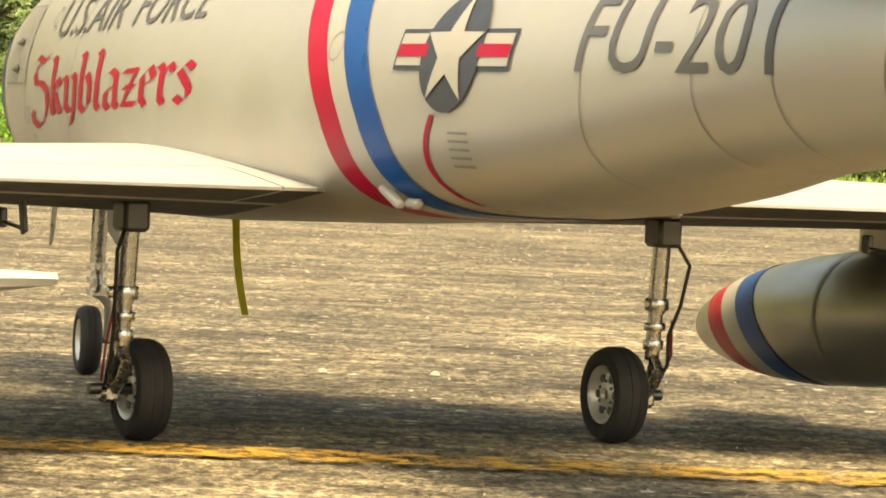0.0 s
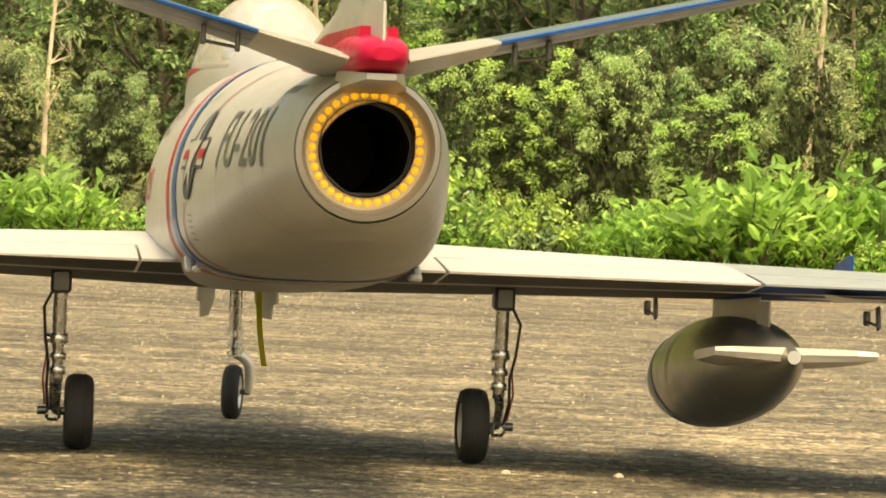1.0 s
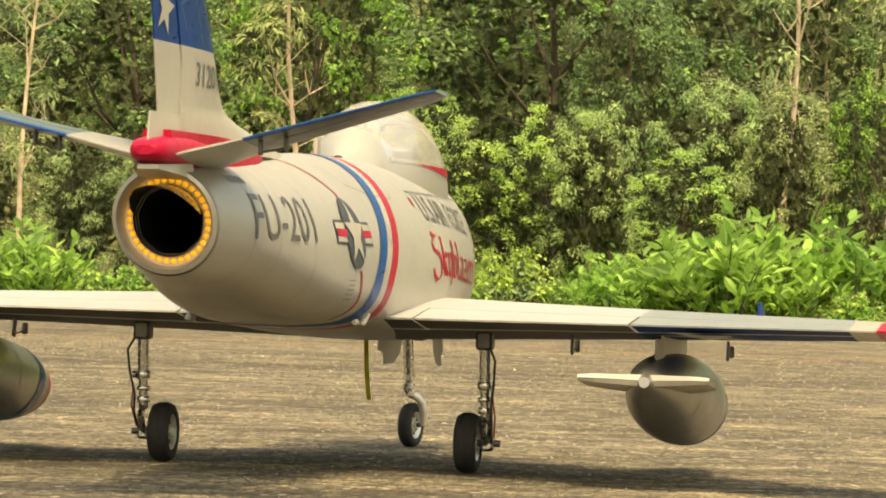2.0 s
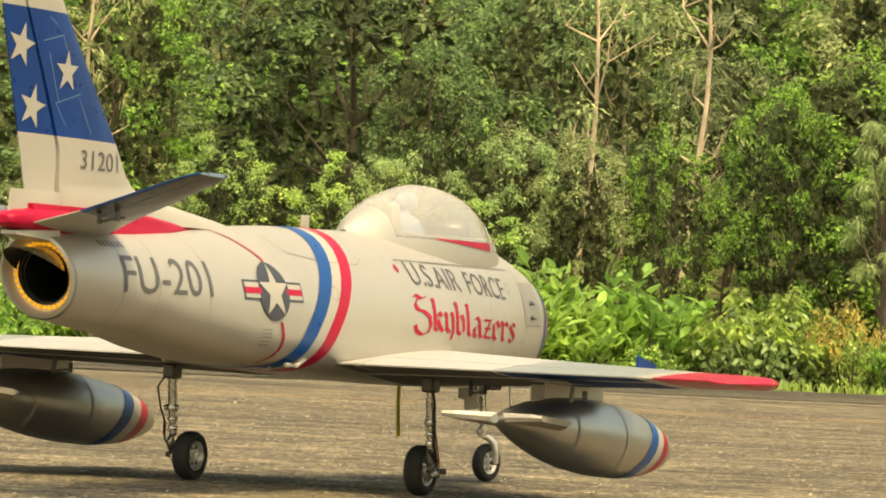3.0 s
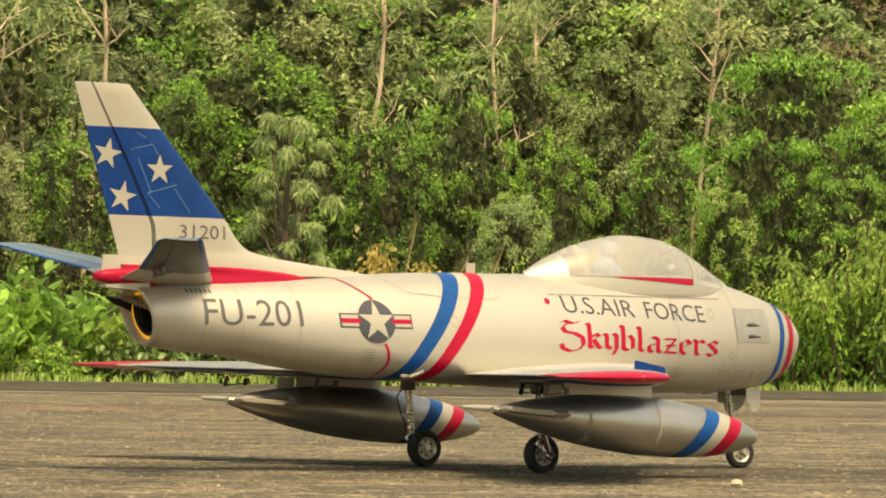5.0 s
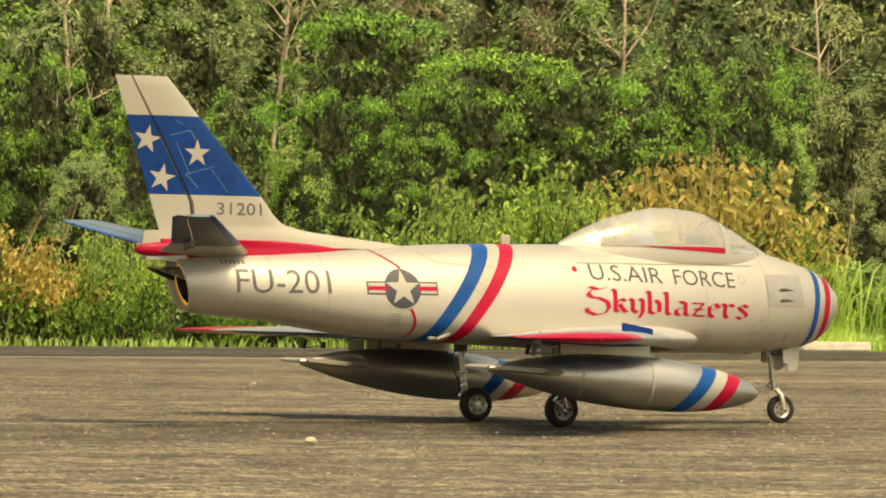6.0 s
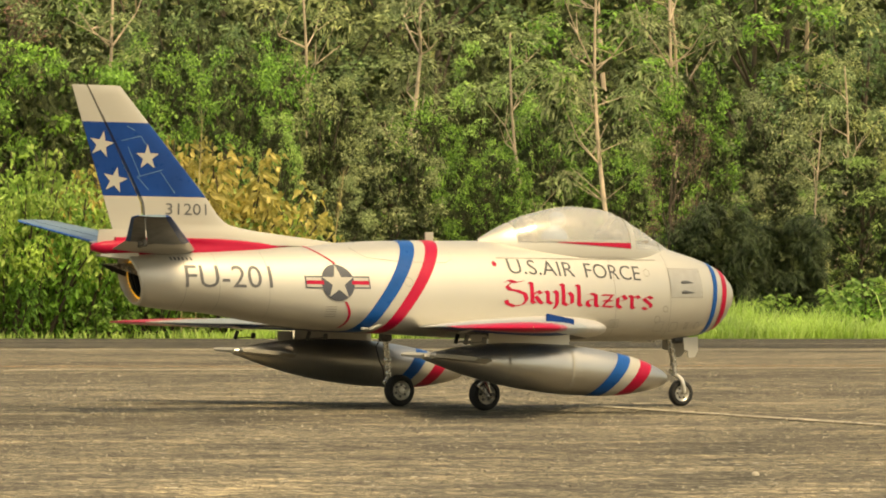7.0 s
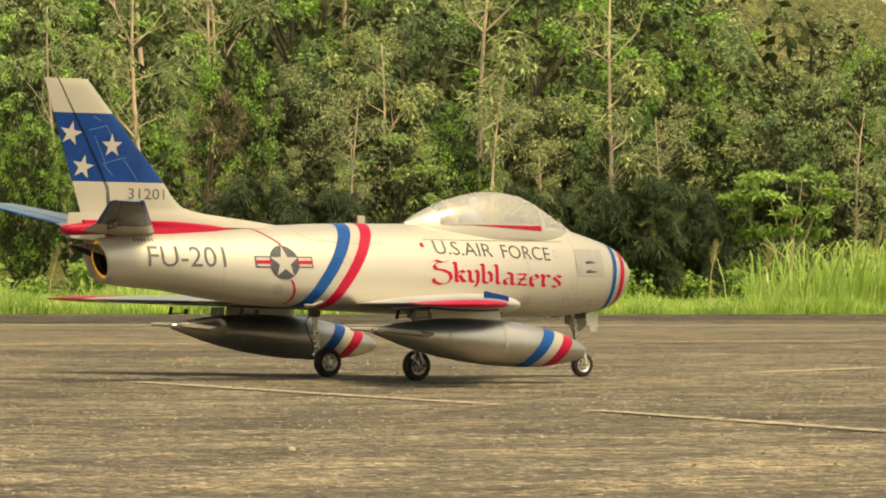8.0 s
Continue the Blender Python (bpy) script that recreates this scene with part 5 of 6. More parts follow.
def make_bush(seed, height, spread, leaf_mat, leaves, length, width, stems=14, label="", upright=0.6, tip_mat=None):
    """A bush of leafy shoots: leaves set in whorls along each stem."""
    rng = np.random.default_rng(seed)
    bush = tagged(new("bush"), label, "bush")
    g, lv, tips = Geo(), Geo(), Geo()
    per = leaves // stems
    for k in range(stems):
        a, r = rng.random() * 2 * math.pi, spread * rng.random() ** 0.6
        h = height * rng.uniform(0.55, 1.0) * (1 - 0.45 * (r / spread) ** 2)
        base = Vector((0.35 * r * math.cos(a), 0.35 * r * math.sin(a), -0.05))
        top = Vector((r * math.cos(a), r * math.sin(a), h))
        mid = base.lerp(top, 0.55) + Vector((0, 0, 0.12 * h))
        g.tube([base, mid, top], [0.014, 0.009, 0.004], 5, False)
        for i in range(per):
            f = rng.random() ** 0.65
            p = (base.lerp(mid, f / 0.55) if f < 0.55 else mid.lerp(top, (f - 0.55) / 0.45))
            b = rng.random() * 2 * math.pi
            d = Vector((math.cos(b), math.sin(b), upright * rng.uniform(0.2, 1.5))).normalized()
            s = Matrix.Rotation(rng.normal() * 0.7, 3, d) @ d.cross(Vector((0, 0, 1))).normalized()
            L, W = length * rng.uniform(0.6, 1.2), width * rng.uniform(0.7, 1.2)
            q = p + d * 0.25 * L + Vector(rng.normal(size=3) * 0.05)
            up = s.cross(d)
            tgt = tips if (tip_mat is not None and f > 0.72) else lv
            tgt.add([q, q + d * L * 0.35 + s * W * 0.5 + up * 0.012, q + d * L * 0.75 + s * W * 0.38 - up * 0.01, q + d * L - up * L * 0.18, q + d * L * 0.75 - s * W * 0.38 - up * 0.01, q + d * L * 0.35 - s * W * 0.5 + up * 0.012],
                    [(0, 1, 2, 3), (0, 3, 4, 5)])
    part("branch", g, BARK, bush)
    part("foliage", lv, leaf_mat, bush, smooth=False)
    if tip_mat is not None:
        part("young_foliage", tips, tip_mat, bush, smooth=False)
    return bush


def polar(az, dist, sink=0.0):
    """A place on the land at that bearing from the camera's stand, dist metres away."""
    x, y = dist * math.cos(radians(az)), dist * math.sin(radians(az))
    return x, y, (rise(x, y) if x > edge_x(y) else -0.015) - sink


def edge_distance(az):
    c, s = math.cos(radians(az)), math.sin(radians(az))
    return EDGE_X / (c - EDGE_SLOPE * s)


def stand(proto, az, dist, size, rng):
    """A copy of a plant at a bearing and distance, scaled and turned."""
    x, y, z = polar(az, dist)
    proto.scale = (size,) * 3
    return copy_thing(proto, pose(x, y, z, rng.normal() * 2, rng.normal() * 2, rng.uniform(0, 360)))


def build_woods():
    rng = np.random.default_rng(7)
    dark = make_tree(11, 5.0, 1.7, LEAF_DARK, BARK, 8000, 0.096, 0.050, 38, 0.06, "dark green broadleaf tree with a ragged crown")
    round_top = make_tree(12, 5.0, 1.7, LEAF_MID, BARK, 8800, 0.092, 0.052, 40, 0.08, "green broadleaf tree with a dense billowing crown")
    olive = make_tree(13, 5.2, 1.6, LEAF_OLIVE, BARK, 7600, 0.098, 0.043, 36, 0.06, "olive green broadleaf tree with thin foliage", core=0.66, lobe=(0.18, 0.30))
    tiered = make_tree(14, 4.6, 1.9, LEAF_MID, BARK, 8600, 0.100, 0.054, 40, 0.08, "spreading green tree with layered flat boughs", squash=0.42, steps=7, lobe=(0.20, 0.34))
    fresh = make_tree(15, 5.4, 1.5, LEAF_LIGHT, BARK, 7800, 0.098, 0.052, 34, 0.04, "light yellow-green tree with leaves down to the ground", lobe=(0.20, 0.32))
    pale = make_tree(16, 5.2, 1.6, LEAF_GREY, BARK, 7800, 0.110, 0.044, 34, 0.04, "grey-green tree with narrow leaves in loose tufts", lobe=(0.20, 0.32), core=0.66, droop=0.4)
    rusty = make_tree(17, 5.0, 1.3, LEAF_RUST, BARK, 2600, 0.085, 0.040, 26, 0.20, "half-dead tree with reddish brown leaves", core=0.0)
    far_broad = [make_tree(51, 5.0, 1.7, LEAF_DARK, BARK, 3600, 0.100, 0.052, 28, 0.06, "dark green broadleaf tree with a ragged crown", subs=6),
                 make_tree(52, 5.6, 1.5, LEAF_MID, BARK, 3600, 0.100, 0.052, 28, 0.08, "green broadleaf tree with a dense billowing crown", subs=6),
                 make_tree(53, 5.2, 1.6, LEAF_OLIVE, BARK, 3600, 0.104, 0.046, 28, 0.10, "olive green broadleaf tree with thin foliage", subs=6),
                 make_tree(54, 5.2, 1.7, LEAF_OLIVE, BARK, 3600, 0.104, 0.046, 28, 0.20, "spreading olive tree with layered boughs", squash=0.5, subs=6)]
    gums = [make_gum(21, 7.0, LEAF_OLIVE, 1100, "tall pale-stemmed tree with thin tufts of leaves"),
            make_gum(22, 6.4, LEAF_OLIVE, 800, "tall pale forked tree with few leaves")]
    willow = make_tree(31, 3.3, 0.50, LEAF_GREY, BARK, 6000, 0.105, 0.018, 24, 0.30, "grey-green tree with drooping narrow leaves", droop=1.5, core=0.0)
    umbrella = make_tree(32, 1.6, 0.62, LEAF_BRIGHT, PALEBARK, 4200, 0.075, 0.034, 26, 0.45, "low bright green tree with flat leafy tiers", squash=0.28, thick=0.04, core=0.5, steps=4)
    feathery = make_tree(33, 2.2, 0.75, LEAF_PINE, BARK, 7000, 0.20, 0.014, 22, 0.05, "dark feathery tree with fine hanging needles", droop=0.9, squash=1.2, core=0.66)

    def grown(proto, tall, wide, places):
        """Copies of a tree: bearing, metres behind the verge, elevation of its top, and angle that its crown spans."""
        for az, d0, el, span in places:
            d = edge_distance(az) + d0
            x, y, z = polar(az, d)
            proto.scale = (d * radians(span) / (2.2 * wide),) * 2 + ((EYE[2] + d * math.tan(radians(el)) - z) / tall,)
            copy_thing(proto, pose(x, y, z, rng.normal() * 2, rng.normal() * 2, rng.uniform(0, 360)))

    grown(dark, 5.0, 1.7, ((7.3, 14, 4.7, 4.2), (-2.3, 18, 5.5, 4.2), (1.2, 13, 5.8, 5.0), (-0.3, 10, 4.4, 2.4), (-19.6, 18, 4.7, 2.6), (-32.9, 8.5, 2.6, 1.7), (-35.0, 8, 2.6, 1.8), (10.5, 12, 4.4, 3.5), (-38.2, 9, 3.0, 2.0)))
    grown(pale, 5.2, 1.6, ((7.8, 8, 2.2, 1.5), (0.3, 6, 2.8, 1.7), (-1.5, 7.5, 3.2, 2.0), (-10.5, 6, 2.4, 1.4), (5.9, 7, 2.0, 1.6)))
    grown(fresh, 5.4, 1.5, ((2.4, 7, 2.6, 2.0), (0.9, 6.5, 2.7, 1.9), (2.9, 6, 2.9, 1.6), (-1.0, 5, 2.1, 1.7), (-10.5, 6.5, 2.4, 1.3), (-13.6, 7, 2.5, 1.1), (-20.8, 7, 2.9, 1.0), (-23.9, 14, 4.0, 1.8), (-29.6, 7, 2.3, 1.9)))
    grown(olive, 5.2, 1.6, ((-2.0, 10, 3.3, 3.2), (4.0, 9, 2.1, 1.6), (9.5, 9, 2.5, 2.6), (-2.5, 7, 3.2, 1.7), (-10.4, 20, 5.2, 2.4), (-2.6, 21, 5.7, 2.6), (-12.1, 20, 4.7, 2.4), (-21.6, 12, 3.5, 1.7), (-22.5, 8, 2.8, 1.9)))
    grown(olive, 5.2, 1.6, ((-28.4, 7, 2.1, 1.6), (-21.7, 7, 2.0, 1.4), (-29.3, 14, 3.9, 2.0), (-31.1, 10, 2.9, 1.9), (-28.1, 13, 3.3, 1.8), (-32.0, 10, 2.9, 2.2), (-34.1, 9, 2.8, 2.2), (-36.1, 10, 3.3, 1.9), (-37.5, 11, 3.4, 2.0), (-25.6, 12, 3.4, 1.6)))
    grown(round_top, 5.0, 1.7, ((1.4, 16, 4.5, 5.0), (4.6, 15, 5.5, 3.0), (-3.8, 7.5, 3.3, 1.8), (-6.9, 9, 4.6, 3.7), (-5.6, 8.5, 4.0, 2.1), (-11.0, 8, 3.3, 1.7), (-8.4, 8, 3.6, 1.9), (-12.8, 8.5, 3.3, 1.7), (-13.5, 7, 2.5, 1.1), (-20.8, 14, 4.0, 1.8)))
    grown(round_top, 5.0, 1.7, ((-20.2, 11, 3.8, 2.0), (-19.0, 13, 4.0, 2.2), (-24.8, 9.5, 3.2, 1.8), (-24.1, 8, 2.5, 1.4), (-27.1, 12, 3.6, 1.7), (-25.9, 8.5, 2.4, 1.5), (-33.6, 13, 3.8, 2.5), (-36.6, 12, 3.8, 1.5), (-23.1, 10, 3.1, 1.6), (-30.4, 9, 2.7, 1.5)))
    grown(tiered, 4.6, 1.9, ((-9.8, 9, 4.0, 2.1), (-14.8, 12, 4.8, 3.0), (-14.2, 10, 3.5, 2.0), (-15.9, 9, 3.7, 2.2), (-16.7, 10, 4.2, 3.2), (-18.0, 9, 3.8, 2.7), (-15.2, 8, 2.9, 1.8)))
    grown(rusty, 5.0, 1.3, ((-26.7, 7.5, 3.0, 1.2),))
    # taller wood on the slope
    for d0, top0, top1, step in ((23.0, 4.4, 5.8, 2.1), (33.0, 5.4, 7.0, 2.1), (46.0, 6.8, 8.4, 1.6)):
        az = 13.0
        while az > -39.5:
            d = edge_distance(az) + d0 + rng.uniform(-4, 4)
            el = rng.uniform(top0, top1)
            if az < -33.0:
                el = rng.uniform(4.3, 5.2) if az > -34.6 else rng.uniform(3.2, 4.0)
            x, y, z = polar(az, d)
            want = max(2.0, EYE[2] + d * math.tan(radians(el)) - z)
            k = rng.choice(4, p=[0.18, 0.24, 0.36, 0.22])
            h = (5.0, 5.6, 5.2, 5.2)[k]
            stand(far_broad[k], az, d, min(want / h, 2.3), rng)
            az -= step * rng.uniform(0.8, 1.2)
    # pale stems that stand out of the wood
    for k, (az, d0, el) in enumerate(((8.7, 5.0, 5.0), (4.6, 12.0, 5.6), (-2.3, 9.0, 6.2), (-4.2, 9.5, 6.2), (-3.1, 18.0, 5.6), (-10.6, 19.0, 6.0), (-11.2, 21.0, 6.0), (-8.0, 22.0, 6.4),
                                      (-13.0, 17.0, 5.8), (-18.0, 16.0, 5.2), (-21.0, 18.0, 5.2), (-22.6, 15.0, 5.2), (-24.9, 9.0, 4.1), (-26.05, 5.8, 4.9), (-26.5, 14.0, 5.0), (-27.2, 13.0, 5.0), (-29.0, 9.5, 3.6),
                                      (-30.44, 9.0, 5.2), (-31.06, 5.2, 3.15), (-32.57, 5.6, 4.6), (-33.5, 6.0, 2.5), (-31.56, 5.0, 2.05), (-28.9, 6.0, 2.9), (-36.2, 7.0, 2.6), (-37.3, 11.0, 3.6))):
        d = edge_distance(az) + d0
        x, y, z = polar(az, d)
        stand(gums[k % 2], az, d, (EYE[2] + d * math.tan(radians(el)) - z) / (7.0, 6.4)[k % 2], rng)
    for az, d0, el in ((-7.2, 5.0, 3.6),):
        d = edge_distance(az) + d0
        stand(willow, az, d, (EYE[2] + d * math.tan(radians(el))) / 3.3, rng)
    for az, d0, el in ((-32.3, 5.0, 1.5), (-33.1, 4.6, 1.75), (-33.8, 5.2, 1.6), (-31.5, 5.5, 1.6), (-28.5, 5.5, 1.5), (-27.4, 5.8, 1.7), (-25.3, 5.6, 1.5)):
        d = edge_distance(az) + d0
        stand(feathery, az, d, (EYE[2] + d * math.tan(radians(el))) / 2.2, rng)
    for az, d0, el in ((-35.4, 4.0, 1.85), (-37.6, 4.6, 1.7)):
        d = edge_distance(az) + d0
        stand(umbrella, az, d, (EYE[2] + d * math.tan(radians(el))) / 1.6, rng)

    # bushes along the verge
    leafy = make_bush(41, 1.15, 0.75, LEAF_BRIGHT, 620, 0.20, 0.085, 22, "bright green bush with large upright leaves", 1.1)
    grey = make_bush(42, 1.35, 0.80, LEAF_GREY, 1500, 0.12, 0.06, 26, "grey-green bush with broad leaves and yellow tips", -0.6, LEAF_YELLOW)
    orange = make_bush(43, 1.35, 0.80, LEAF_LIGHT, 4000, 0.080, 0.034, 42, "yellow-green bush with orange young leaves", -0.9, LEAF_ORANGE)
    yellow = make_bush(44, 1.60, 0.80, LEAF_MID, 3600, 0.075, 0.029, 38, "tall yellow-green bush with fresh tips", -1.0, LEAF_YELLOW)
    green = make_bush(45, 1.00, 0.85, LEAF_MID, 900, 0.13, 0.065, 26, "low green bush with dense leaves", -0.4, LEAF_BRIGHT)
    tall = {id(leafy): 1.15, id(grey): 1.35, id(orange): 1.2, id(yellow): 1.4, id(green): 1.0}

    def bush(proto, az, d0, el):
        d = edge_distance(az) + d0
        stand(proto, az, d, (EYE[2] + d * math.tan(radians(el))) / tall[id(proto)], rng)
    for az, d0, el in ((-0.9, 1.6, 0.9), (-1.7, 1.4, 1.3), (-2.6, 1.5, 0.95), (-0.1, 1.3, 0.45), (8.6, 1.6, 0.8), (9.8, 1.4, 0.9), (-3.7, 1.6, 1.2), (-7.4, 1.0, 0.45), (-8.3, 0.9, 0.3), (-12.6, 1.2, 0.7), (-13.6, 1.4, 0.9), (-21.6, 1.3, 0.9), (-22.6, 1.5, 0.8)):
        bush(leafy, az, d0, el)
    for az, d0, el in ((-5.2, 1.3, 1.3), (-5.9, 1.5, 1.0), (-4.6, 1.8, 0.7), (-9.4, 1.6, 0.9), (-20.6, 1.6, 1.6), (-21.2, 2.0, 1.2), (-12.0, 2.0, 1.3), (1.6, 2.0, 0.8)):
        bush(grey, az, d0, el)
    for az, d0, el in ((-6.6, 1.4, 0.75), (-8.4, 1.8, 1.45), (-9.1, 1.5, 1.2), (-9.9, 1.4, 1.0), (-18.7, 1.8, 2.05), (-19.4, 1.7, 2.3), (-20.1, 1.9, 2.3), (-18.2, 2.2, 1.7)):
        bush(orange, az, d0, el)
    for az, d0, el in ((-10.4, 1.3, 1.15), (-11.0, 1.6, 1.4), (-15.6, 1.6, 2.1), (-16.3, 1.9, 1.8), (-17.1, 1.7, 2.35), (-17.7, 1.6, 2.3), (-16.8, 1.4, 1.6), (-19.0, 1.3, 1.4), (-20.7, 1.5, 1.4), (-14.8, 1.8, 1.4)):
        bush(yellow, az, d0, el)
    az = 12.5
    while az > -23.5:
        bush(green, az, rng.uniform(0.9, 3.2), rng.uniform(0.0, 0.65))
        az -= rng.uniform(0.8, 1.3)
    az = -22.0
    while az > -39:
        bush(green, az, rng.uniform(3.4, 5.0), rng.uniform(0.15, 0.6))
        az -= rng.uniform(0.8, 1.3)

    # the first of each kind takes a place of its own in the second line
    for k, o in enumerate([dark, round_top, olive, tiered, fresh, pale, rusty, willow, umbrella, feathery] + gums + far_broad):
        x, y, z = polar(-2.0 - 2.4 * k, edge_distance(-2.0 - 2.4 * k) + 27)
        o.scale = (1.1,) * 3
        o.location = (x, y, z)
    for k, o in enumerate((leafy, grey, orange, yellow, green)):
        a = (4.2, 3.0, -18.9, -16.0, 6.0)[k]
        x, y, z = polar(a, edge_distance(a) + 1.8)
        o.scale = (0.8,) * 3
        o.location = (x, y, z)


def build_grass():
    """Grass of the verge: short all along, tall and bright where the bushes stop."""
    rng = np.random.default_rng(3)
    verts, faces = [], []

    def blade(x, y, z, h, lean, w):
        a = rng.random() * 2 * math.pi
        dx, dy = math.cos(a), math.sin(a)
        b = rng.random() * math.pi
        sx, sy = math.cos(b) * w, math.sin(b) * w
        k = len(verts)
        m = (x + dx * lean * 0.35, y + dy * lean * 0.35, z + h * 0.62)
        verts.extend([(x - sx, y - sy, z), (x + sx, y + sy, z), (m[0] + sx * 0.8, m[1] + sy * 0.8, m[2]), (m[0] - sx * 0.8, m[1] - sy * 0.8, m[2]), (x + dx * lean, y + dy * lean, z + h)])
        faces.extend([(k, k + 1, k + 2, k + 3), (k + 3, k + 2, k + 4)])
    for k in range(46000):
        az = rng.uniform(-39, 12.5) if k % 5 < 2 else rng.uniform(-39, -19.5)
        f = min(1.0, max(0.0, (-az - 20.2) / 1.6))
        if f == 0.0 and rng.random() < 0.65:
            continue
        d = edge_distance(az) + 0.05 + 3.2 * rng.random() ** 1.5
        x, y, z = polar(az, d)
        tuft = 0.5 + 0.5 * noise.noise((x * 1.4, y * 1.4, 0.3))
        deep = min(1.0, (d - edge_distance(az)) / 1.2)
        h = (0.035 + 0.09 * tuft) * (1 - f) + f * (0.12 + 0.55 * tuft * tuft * (0.2 + 0.8 * deep) * (2.1 if az < -34.8 else 0.45 if az < -32.3 else 1.0 if az < -30.5 else 1.9 if -22.7 < az < -20.3 else 0.8))
        blade(x, y, z, h * rng.uniform(0.6, 1.25), h * rng.uniform(0.1, 0.7), 0.008)
    # long blades that arch over, in clumps
    for k in range(1500):
        az = (rng.normal(-31.2, 0.45), rng.normal(-36.3, 0.7), rng.normal(-21.4, 0.5))[k % 3]
        x, y, z = polar(az, edge_distance(az) + rng.uniform(0.35, 1.8))
        a, h, w = rng.random() * 2 * math.pi, rng.uniform(0.25, 0.80) * (0.9 if k % 3 == 0 else 1.15), rng.uniform(0.007, 0.012)
        reach = h * rng.uniform(0.15, 0.75)
        dx, dy, sx, sy = math.cos(a), math.sin(a), -math.sin(a) * w, math.cos(a) * w
        n = len(verts)
        for f, up, wide in ((0.0, 0.0, 0.9), (0.18, 0.5, 1.0), (0.5, 0.88, 0.8), (0.82, 0.98, 0.5)):
            verts.extend([(x + dx * reach * f - sx * wide, y + dy * reach * f - sy * wide, z + h * up), (x + dx * reach * f + sx * wide, y + dy * reach * f + sy * wide, z + h * up)])
        verts.append((x + dx * reach * 1.1, y + dy * reach * 1.1, z + h * 0.86))
        faces.extend([(n + 2 * q, n + 2 * q + 1, n + 2 * q + 3, n + 2 * q + 2) for q in range(3)] + [(n + 6, n + 7, n + 8)])
    g = Geo()
    g.v, g.f, g.mi = verts, faces, [0] * len(faces)
    tagged(part("verge_grass", g, BLADE, smooth=False), "fresh green grass along the runway edge", "grass", kind="stuff")
    # feathery seed heads and dry canes
    for az, d0, el, lean in ((-8.75, 1.2, 1.95, 0.16), (-9.3, 1.2, 1.45, 0.3), (-9.9, 1.3, 1.6, 0.25), (-13.1, 2.5, 2.2, 0.02), (-19.7, 0.9, 2.85, 0.05), (-19.5, 0.9, 1.6, -0.05), (-21.7, 1.0, 2.0, 0.12), (-24.4, 0.7, 0.45, 0.1), (-25.0, 0.7, 0.5, 0.12), (-34.2, 0.9, 0.6, 0.08), (-35.0, 1.0, 0.55, 0.1), (-36.6, 1.0, 0.9, 0.12)):
        x, y, z = polar(az, edge_distance(az) + d0)
        h = EYE[2] + edge_distance(az) * math.tan(radians(el)) - z
        s = Vector((math.sin(radians(az)), -math.cos(radians(az)), 0)) * lean
        base = Vector((x, y, z))
        g = Geo().tube([base, base + s * 0.3 + Vector((0, 0, h * 0.6)), base + s + Vector((0, 0, h))], [0.007, 0.005, 0.003], 6)
        for i in range(90):
            f = 0.70 + 0.30 * i / 90
            p = base + s * f * f + Vector((0, 0, h * f))
            q = Vector((rng.normal() * 0.025, rng.normal() * 0.025, 0.09))
            g.add([p, p + q + Vector((0.006, 0, 0)), p + q * 1.3], [(0, 1, 2)])
        tagged(part("dry_stalk", g, STRAW), "dry straw-coloured grass stalk", "plant", "dry stalks")


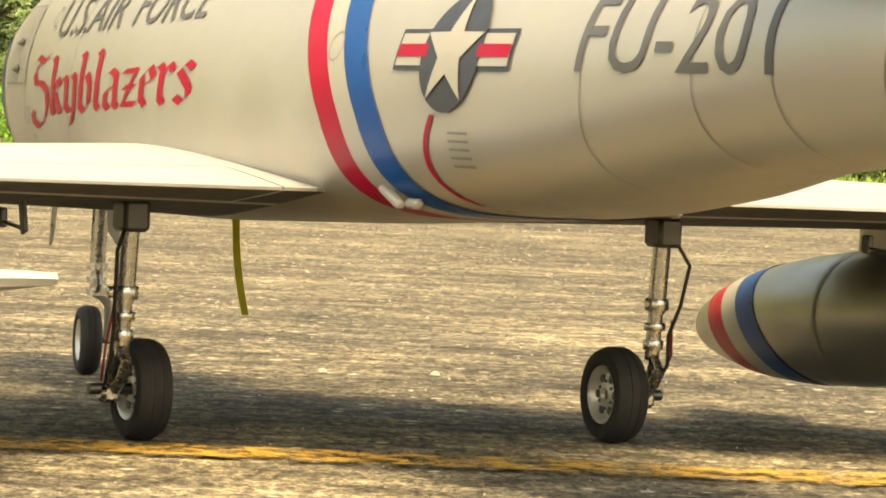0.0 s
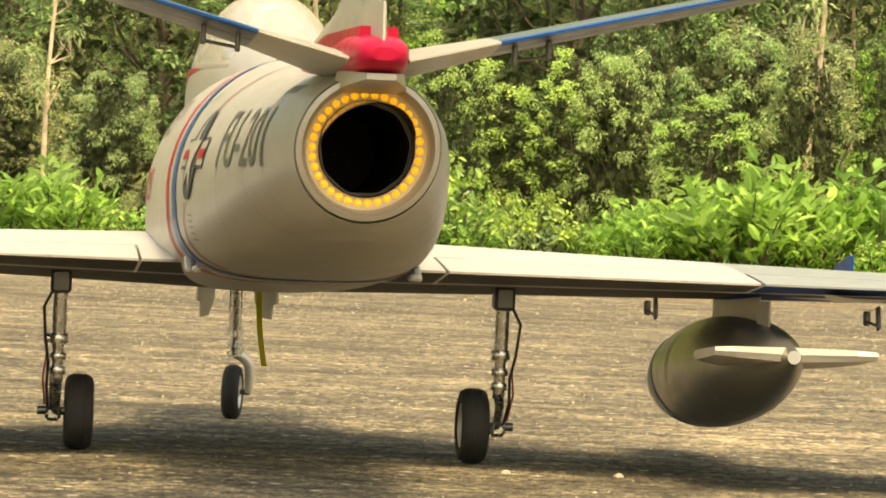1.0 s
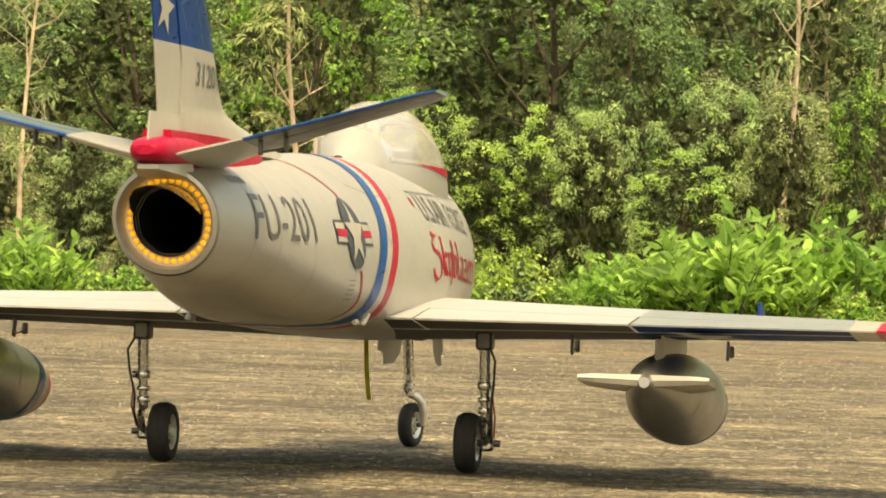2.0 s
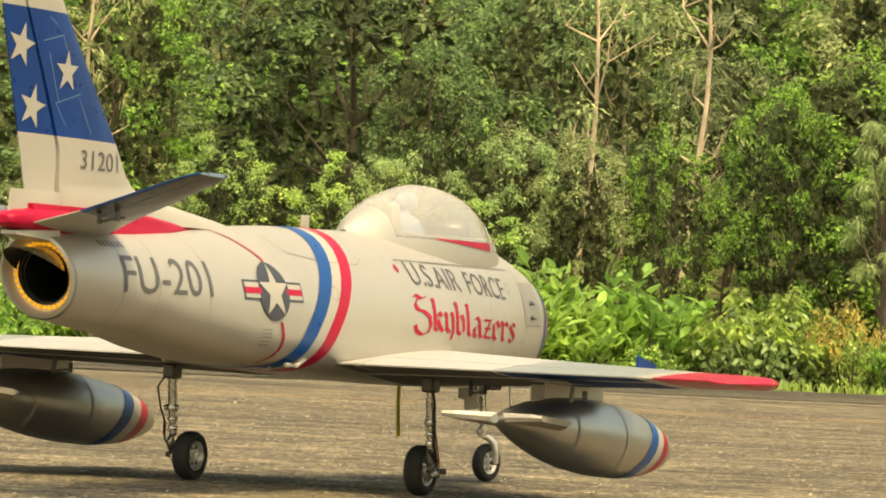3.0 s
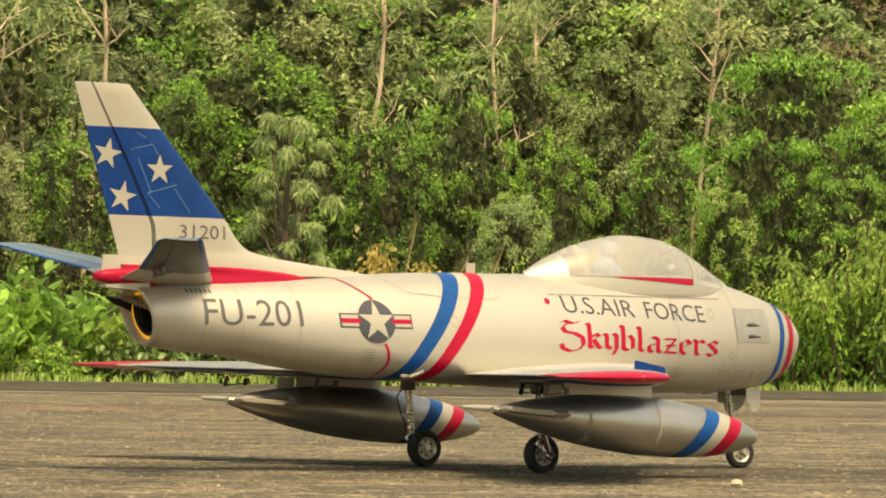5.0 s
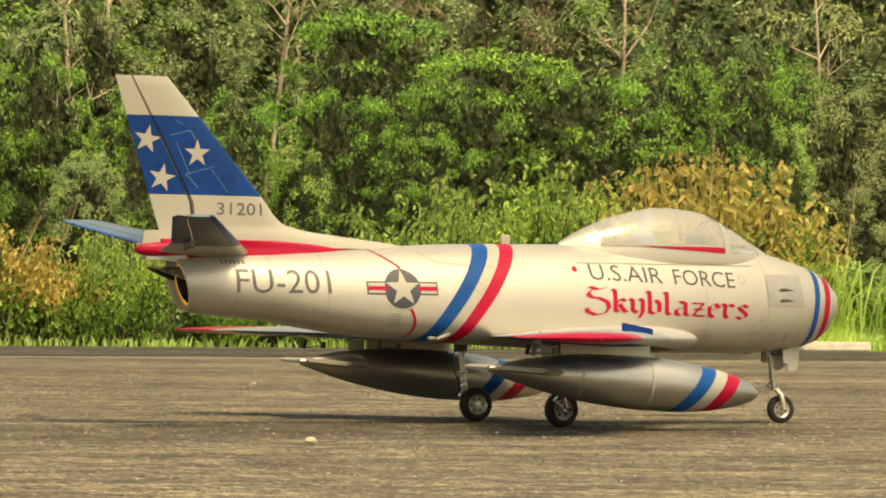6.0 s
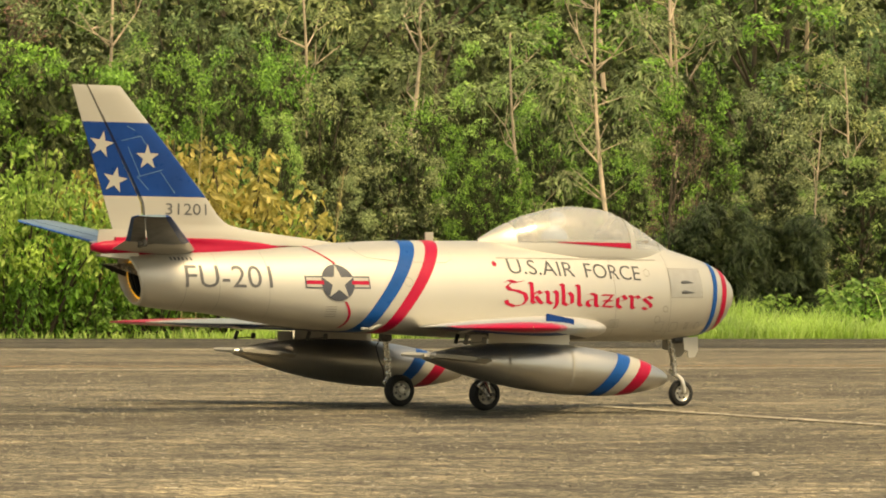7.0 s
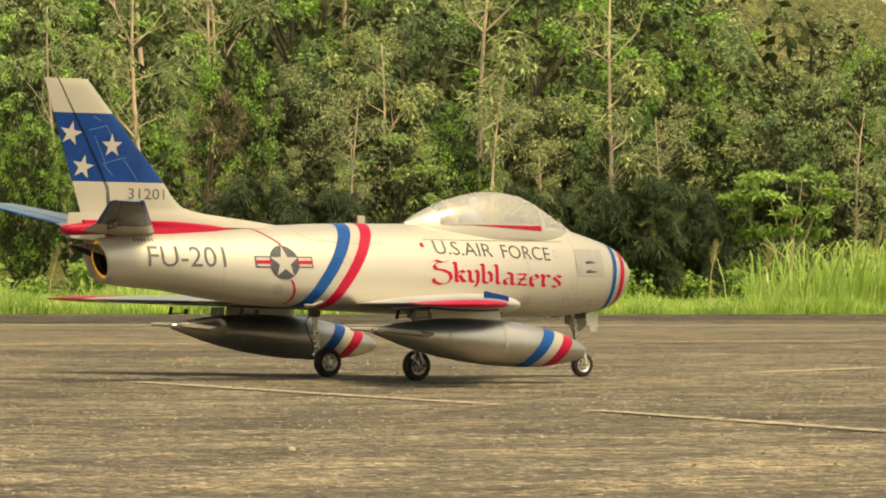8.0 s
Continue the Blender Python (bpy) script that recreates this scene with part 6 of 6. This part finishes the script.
def build_stones():
    rng = np.random.default_rng(5)

    def pebble(geo, x, y, r, seg=6):
        rows = []
        for i, (f, k) in enumerate(((0.0, 0.75), (0.35, 1.0), (0.75, 0.7), (0.95, 0.2))):
            rows.append([(x + r * k * rng.uniform(0.8, 1.15) * math.cos(2 * math.pi * j / seg), y + r * k * rng.uniform(0.8, 1.15) * math.sin(2 * math.pi * j / seg), f * r * 1.1 - 0.001) for j in range(seg)])
        geo.loft(rows)
    for x, y, r in ((8.692, -2.141, 0.016), (4.707, 0.141, 0.007), (4.743, 0.003, 0.007), (6.2, -3.3, 0.008)):
        g = Geo()
        pebble(g, x, y, r, 9)
        tagged(part("stone", g, STONE), "small pale stone lying on the runway", "stone", "stones")
    # stones of the worn surface, standing a little out of it
    d = np.sqrt(rng.uniform(3.0 ** 2, 21.0 ** 2, 100000))
    d = d[rng.random(len(d)) < np.clip(1.25 - d / 16, 0.03, 0.9)]
    n = len(d)
    a = np.radians(rng.uniform(-38, 9, n))
    x, y = d * np.cos(a), d * np.sin(a)
    r = rng.uniform(0.0017, 0.0043, n) * (0.42 + d / 12) * np.where(rng.random(n) < 0.015, 1.6, 1.0)
    h = r * rng.uniform(0.30, 0.80, n)
    turn = rng.uniform(0, math.pi, n)
    rim = [np.stack([x + r * k * np.cos(turn + q), y + r * k * np.sin(turn + q), np.full(n, -0.001)], 1) for q, k in ((0, 1.2), (1.7, 0.8), (3.1, 1.1), (4.6, 0.9))]
    tip = np.stack([x + r * rng.uniform(-0.3, 0.3, n), y + r * rng.uniform(-0.3, 0.3, n), h], 1)
    g = Geo()
    g.v = np.stack(rim + [tip], 1).reshape(-1, 3).tolist()
    g.f = [(5 * i + j, 5 * i + (j + 1) % 4, 5 * i + 4) for i in range(n) for j in range(4)]
    g.mi = [0] * len(g.f)
    tagged(part("grit", g, AGGREGATE, smooth=False), "scattered dark and pale grit bound in the runway", "gravel", kind="stuff")


build_woods()
build_grass()
build_stones()


# ---- what moves: the jet rolls along its curve, its wheels turn ----
def motions():
    walk(JET, [(t, pose(x, y, 0, 0, 0, a)) for t, x, y, a in TAXI])
    ts = [t for t, *_ in TAXI]
    steps = [i / 30 for i in range(241)]
    spin = [0.0, 0.0, 0.0]
    rows = [[], [], []]
    steer_rows = []
    last = None
    for t in steps:
        x, y = smooth_table(ts, [r[1] for r in TAXI], t), smooth_table(ts, [r[2] for r in TAXI], t)
        a = radians(smooth_table(ts, [r[3] for r in TAXI], t))
        spots = []
        for hub, (wx, wy, wz), r in WHEELS:
            spots.append(Vector((x + wx * math.cos(a) - wy * math.sin(a), y + wx * math.sin(a) + wy * math.cos(a))))
        turn = -11.0 if t < 5.4 else -11.0 + 9.0 * min(1.0, (t - 5.4) / 1.2)
        for k, (hub, place, r) in enumerate(WHEELS):
            if last is not None:
                spin[k] += math.degrees((spots[k] - last[k]).length / r)
            rows[k].append((t, pose(*place, 0, spin[k], turn if k == 2 else 0)))
        steer_rows.append((t, pose(0.940, 0, 0, 0, 0, turn) @ pose(-0.940, 0, 0)))
        last = spots
    for k, (hub, place, r) in enumerate(WHEELS):
        walk(hub, rows[k])
    walk(NOSE_LEG, steer_rows[::10])


motions()
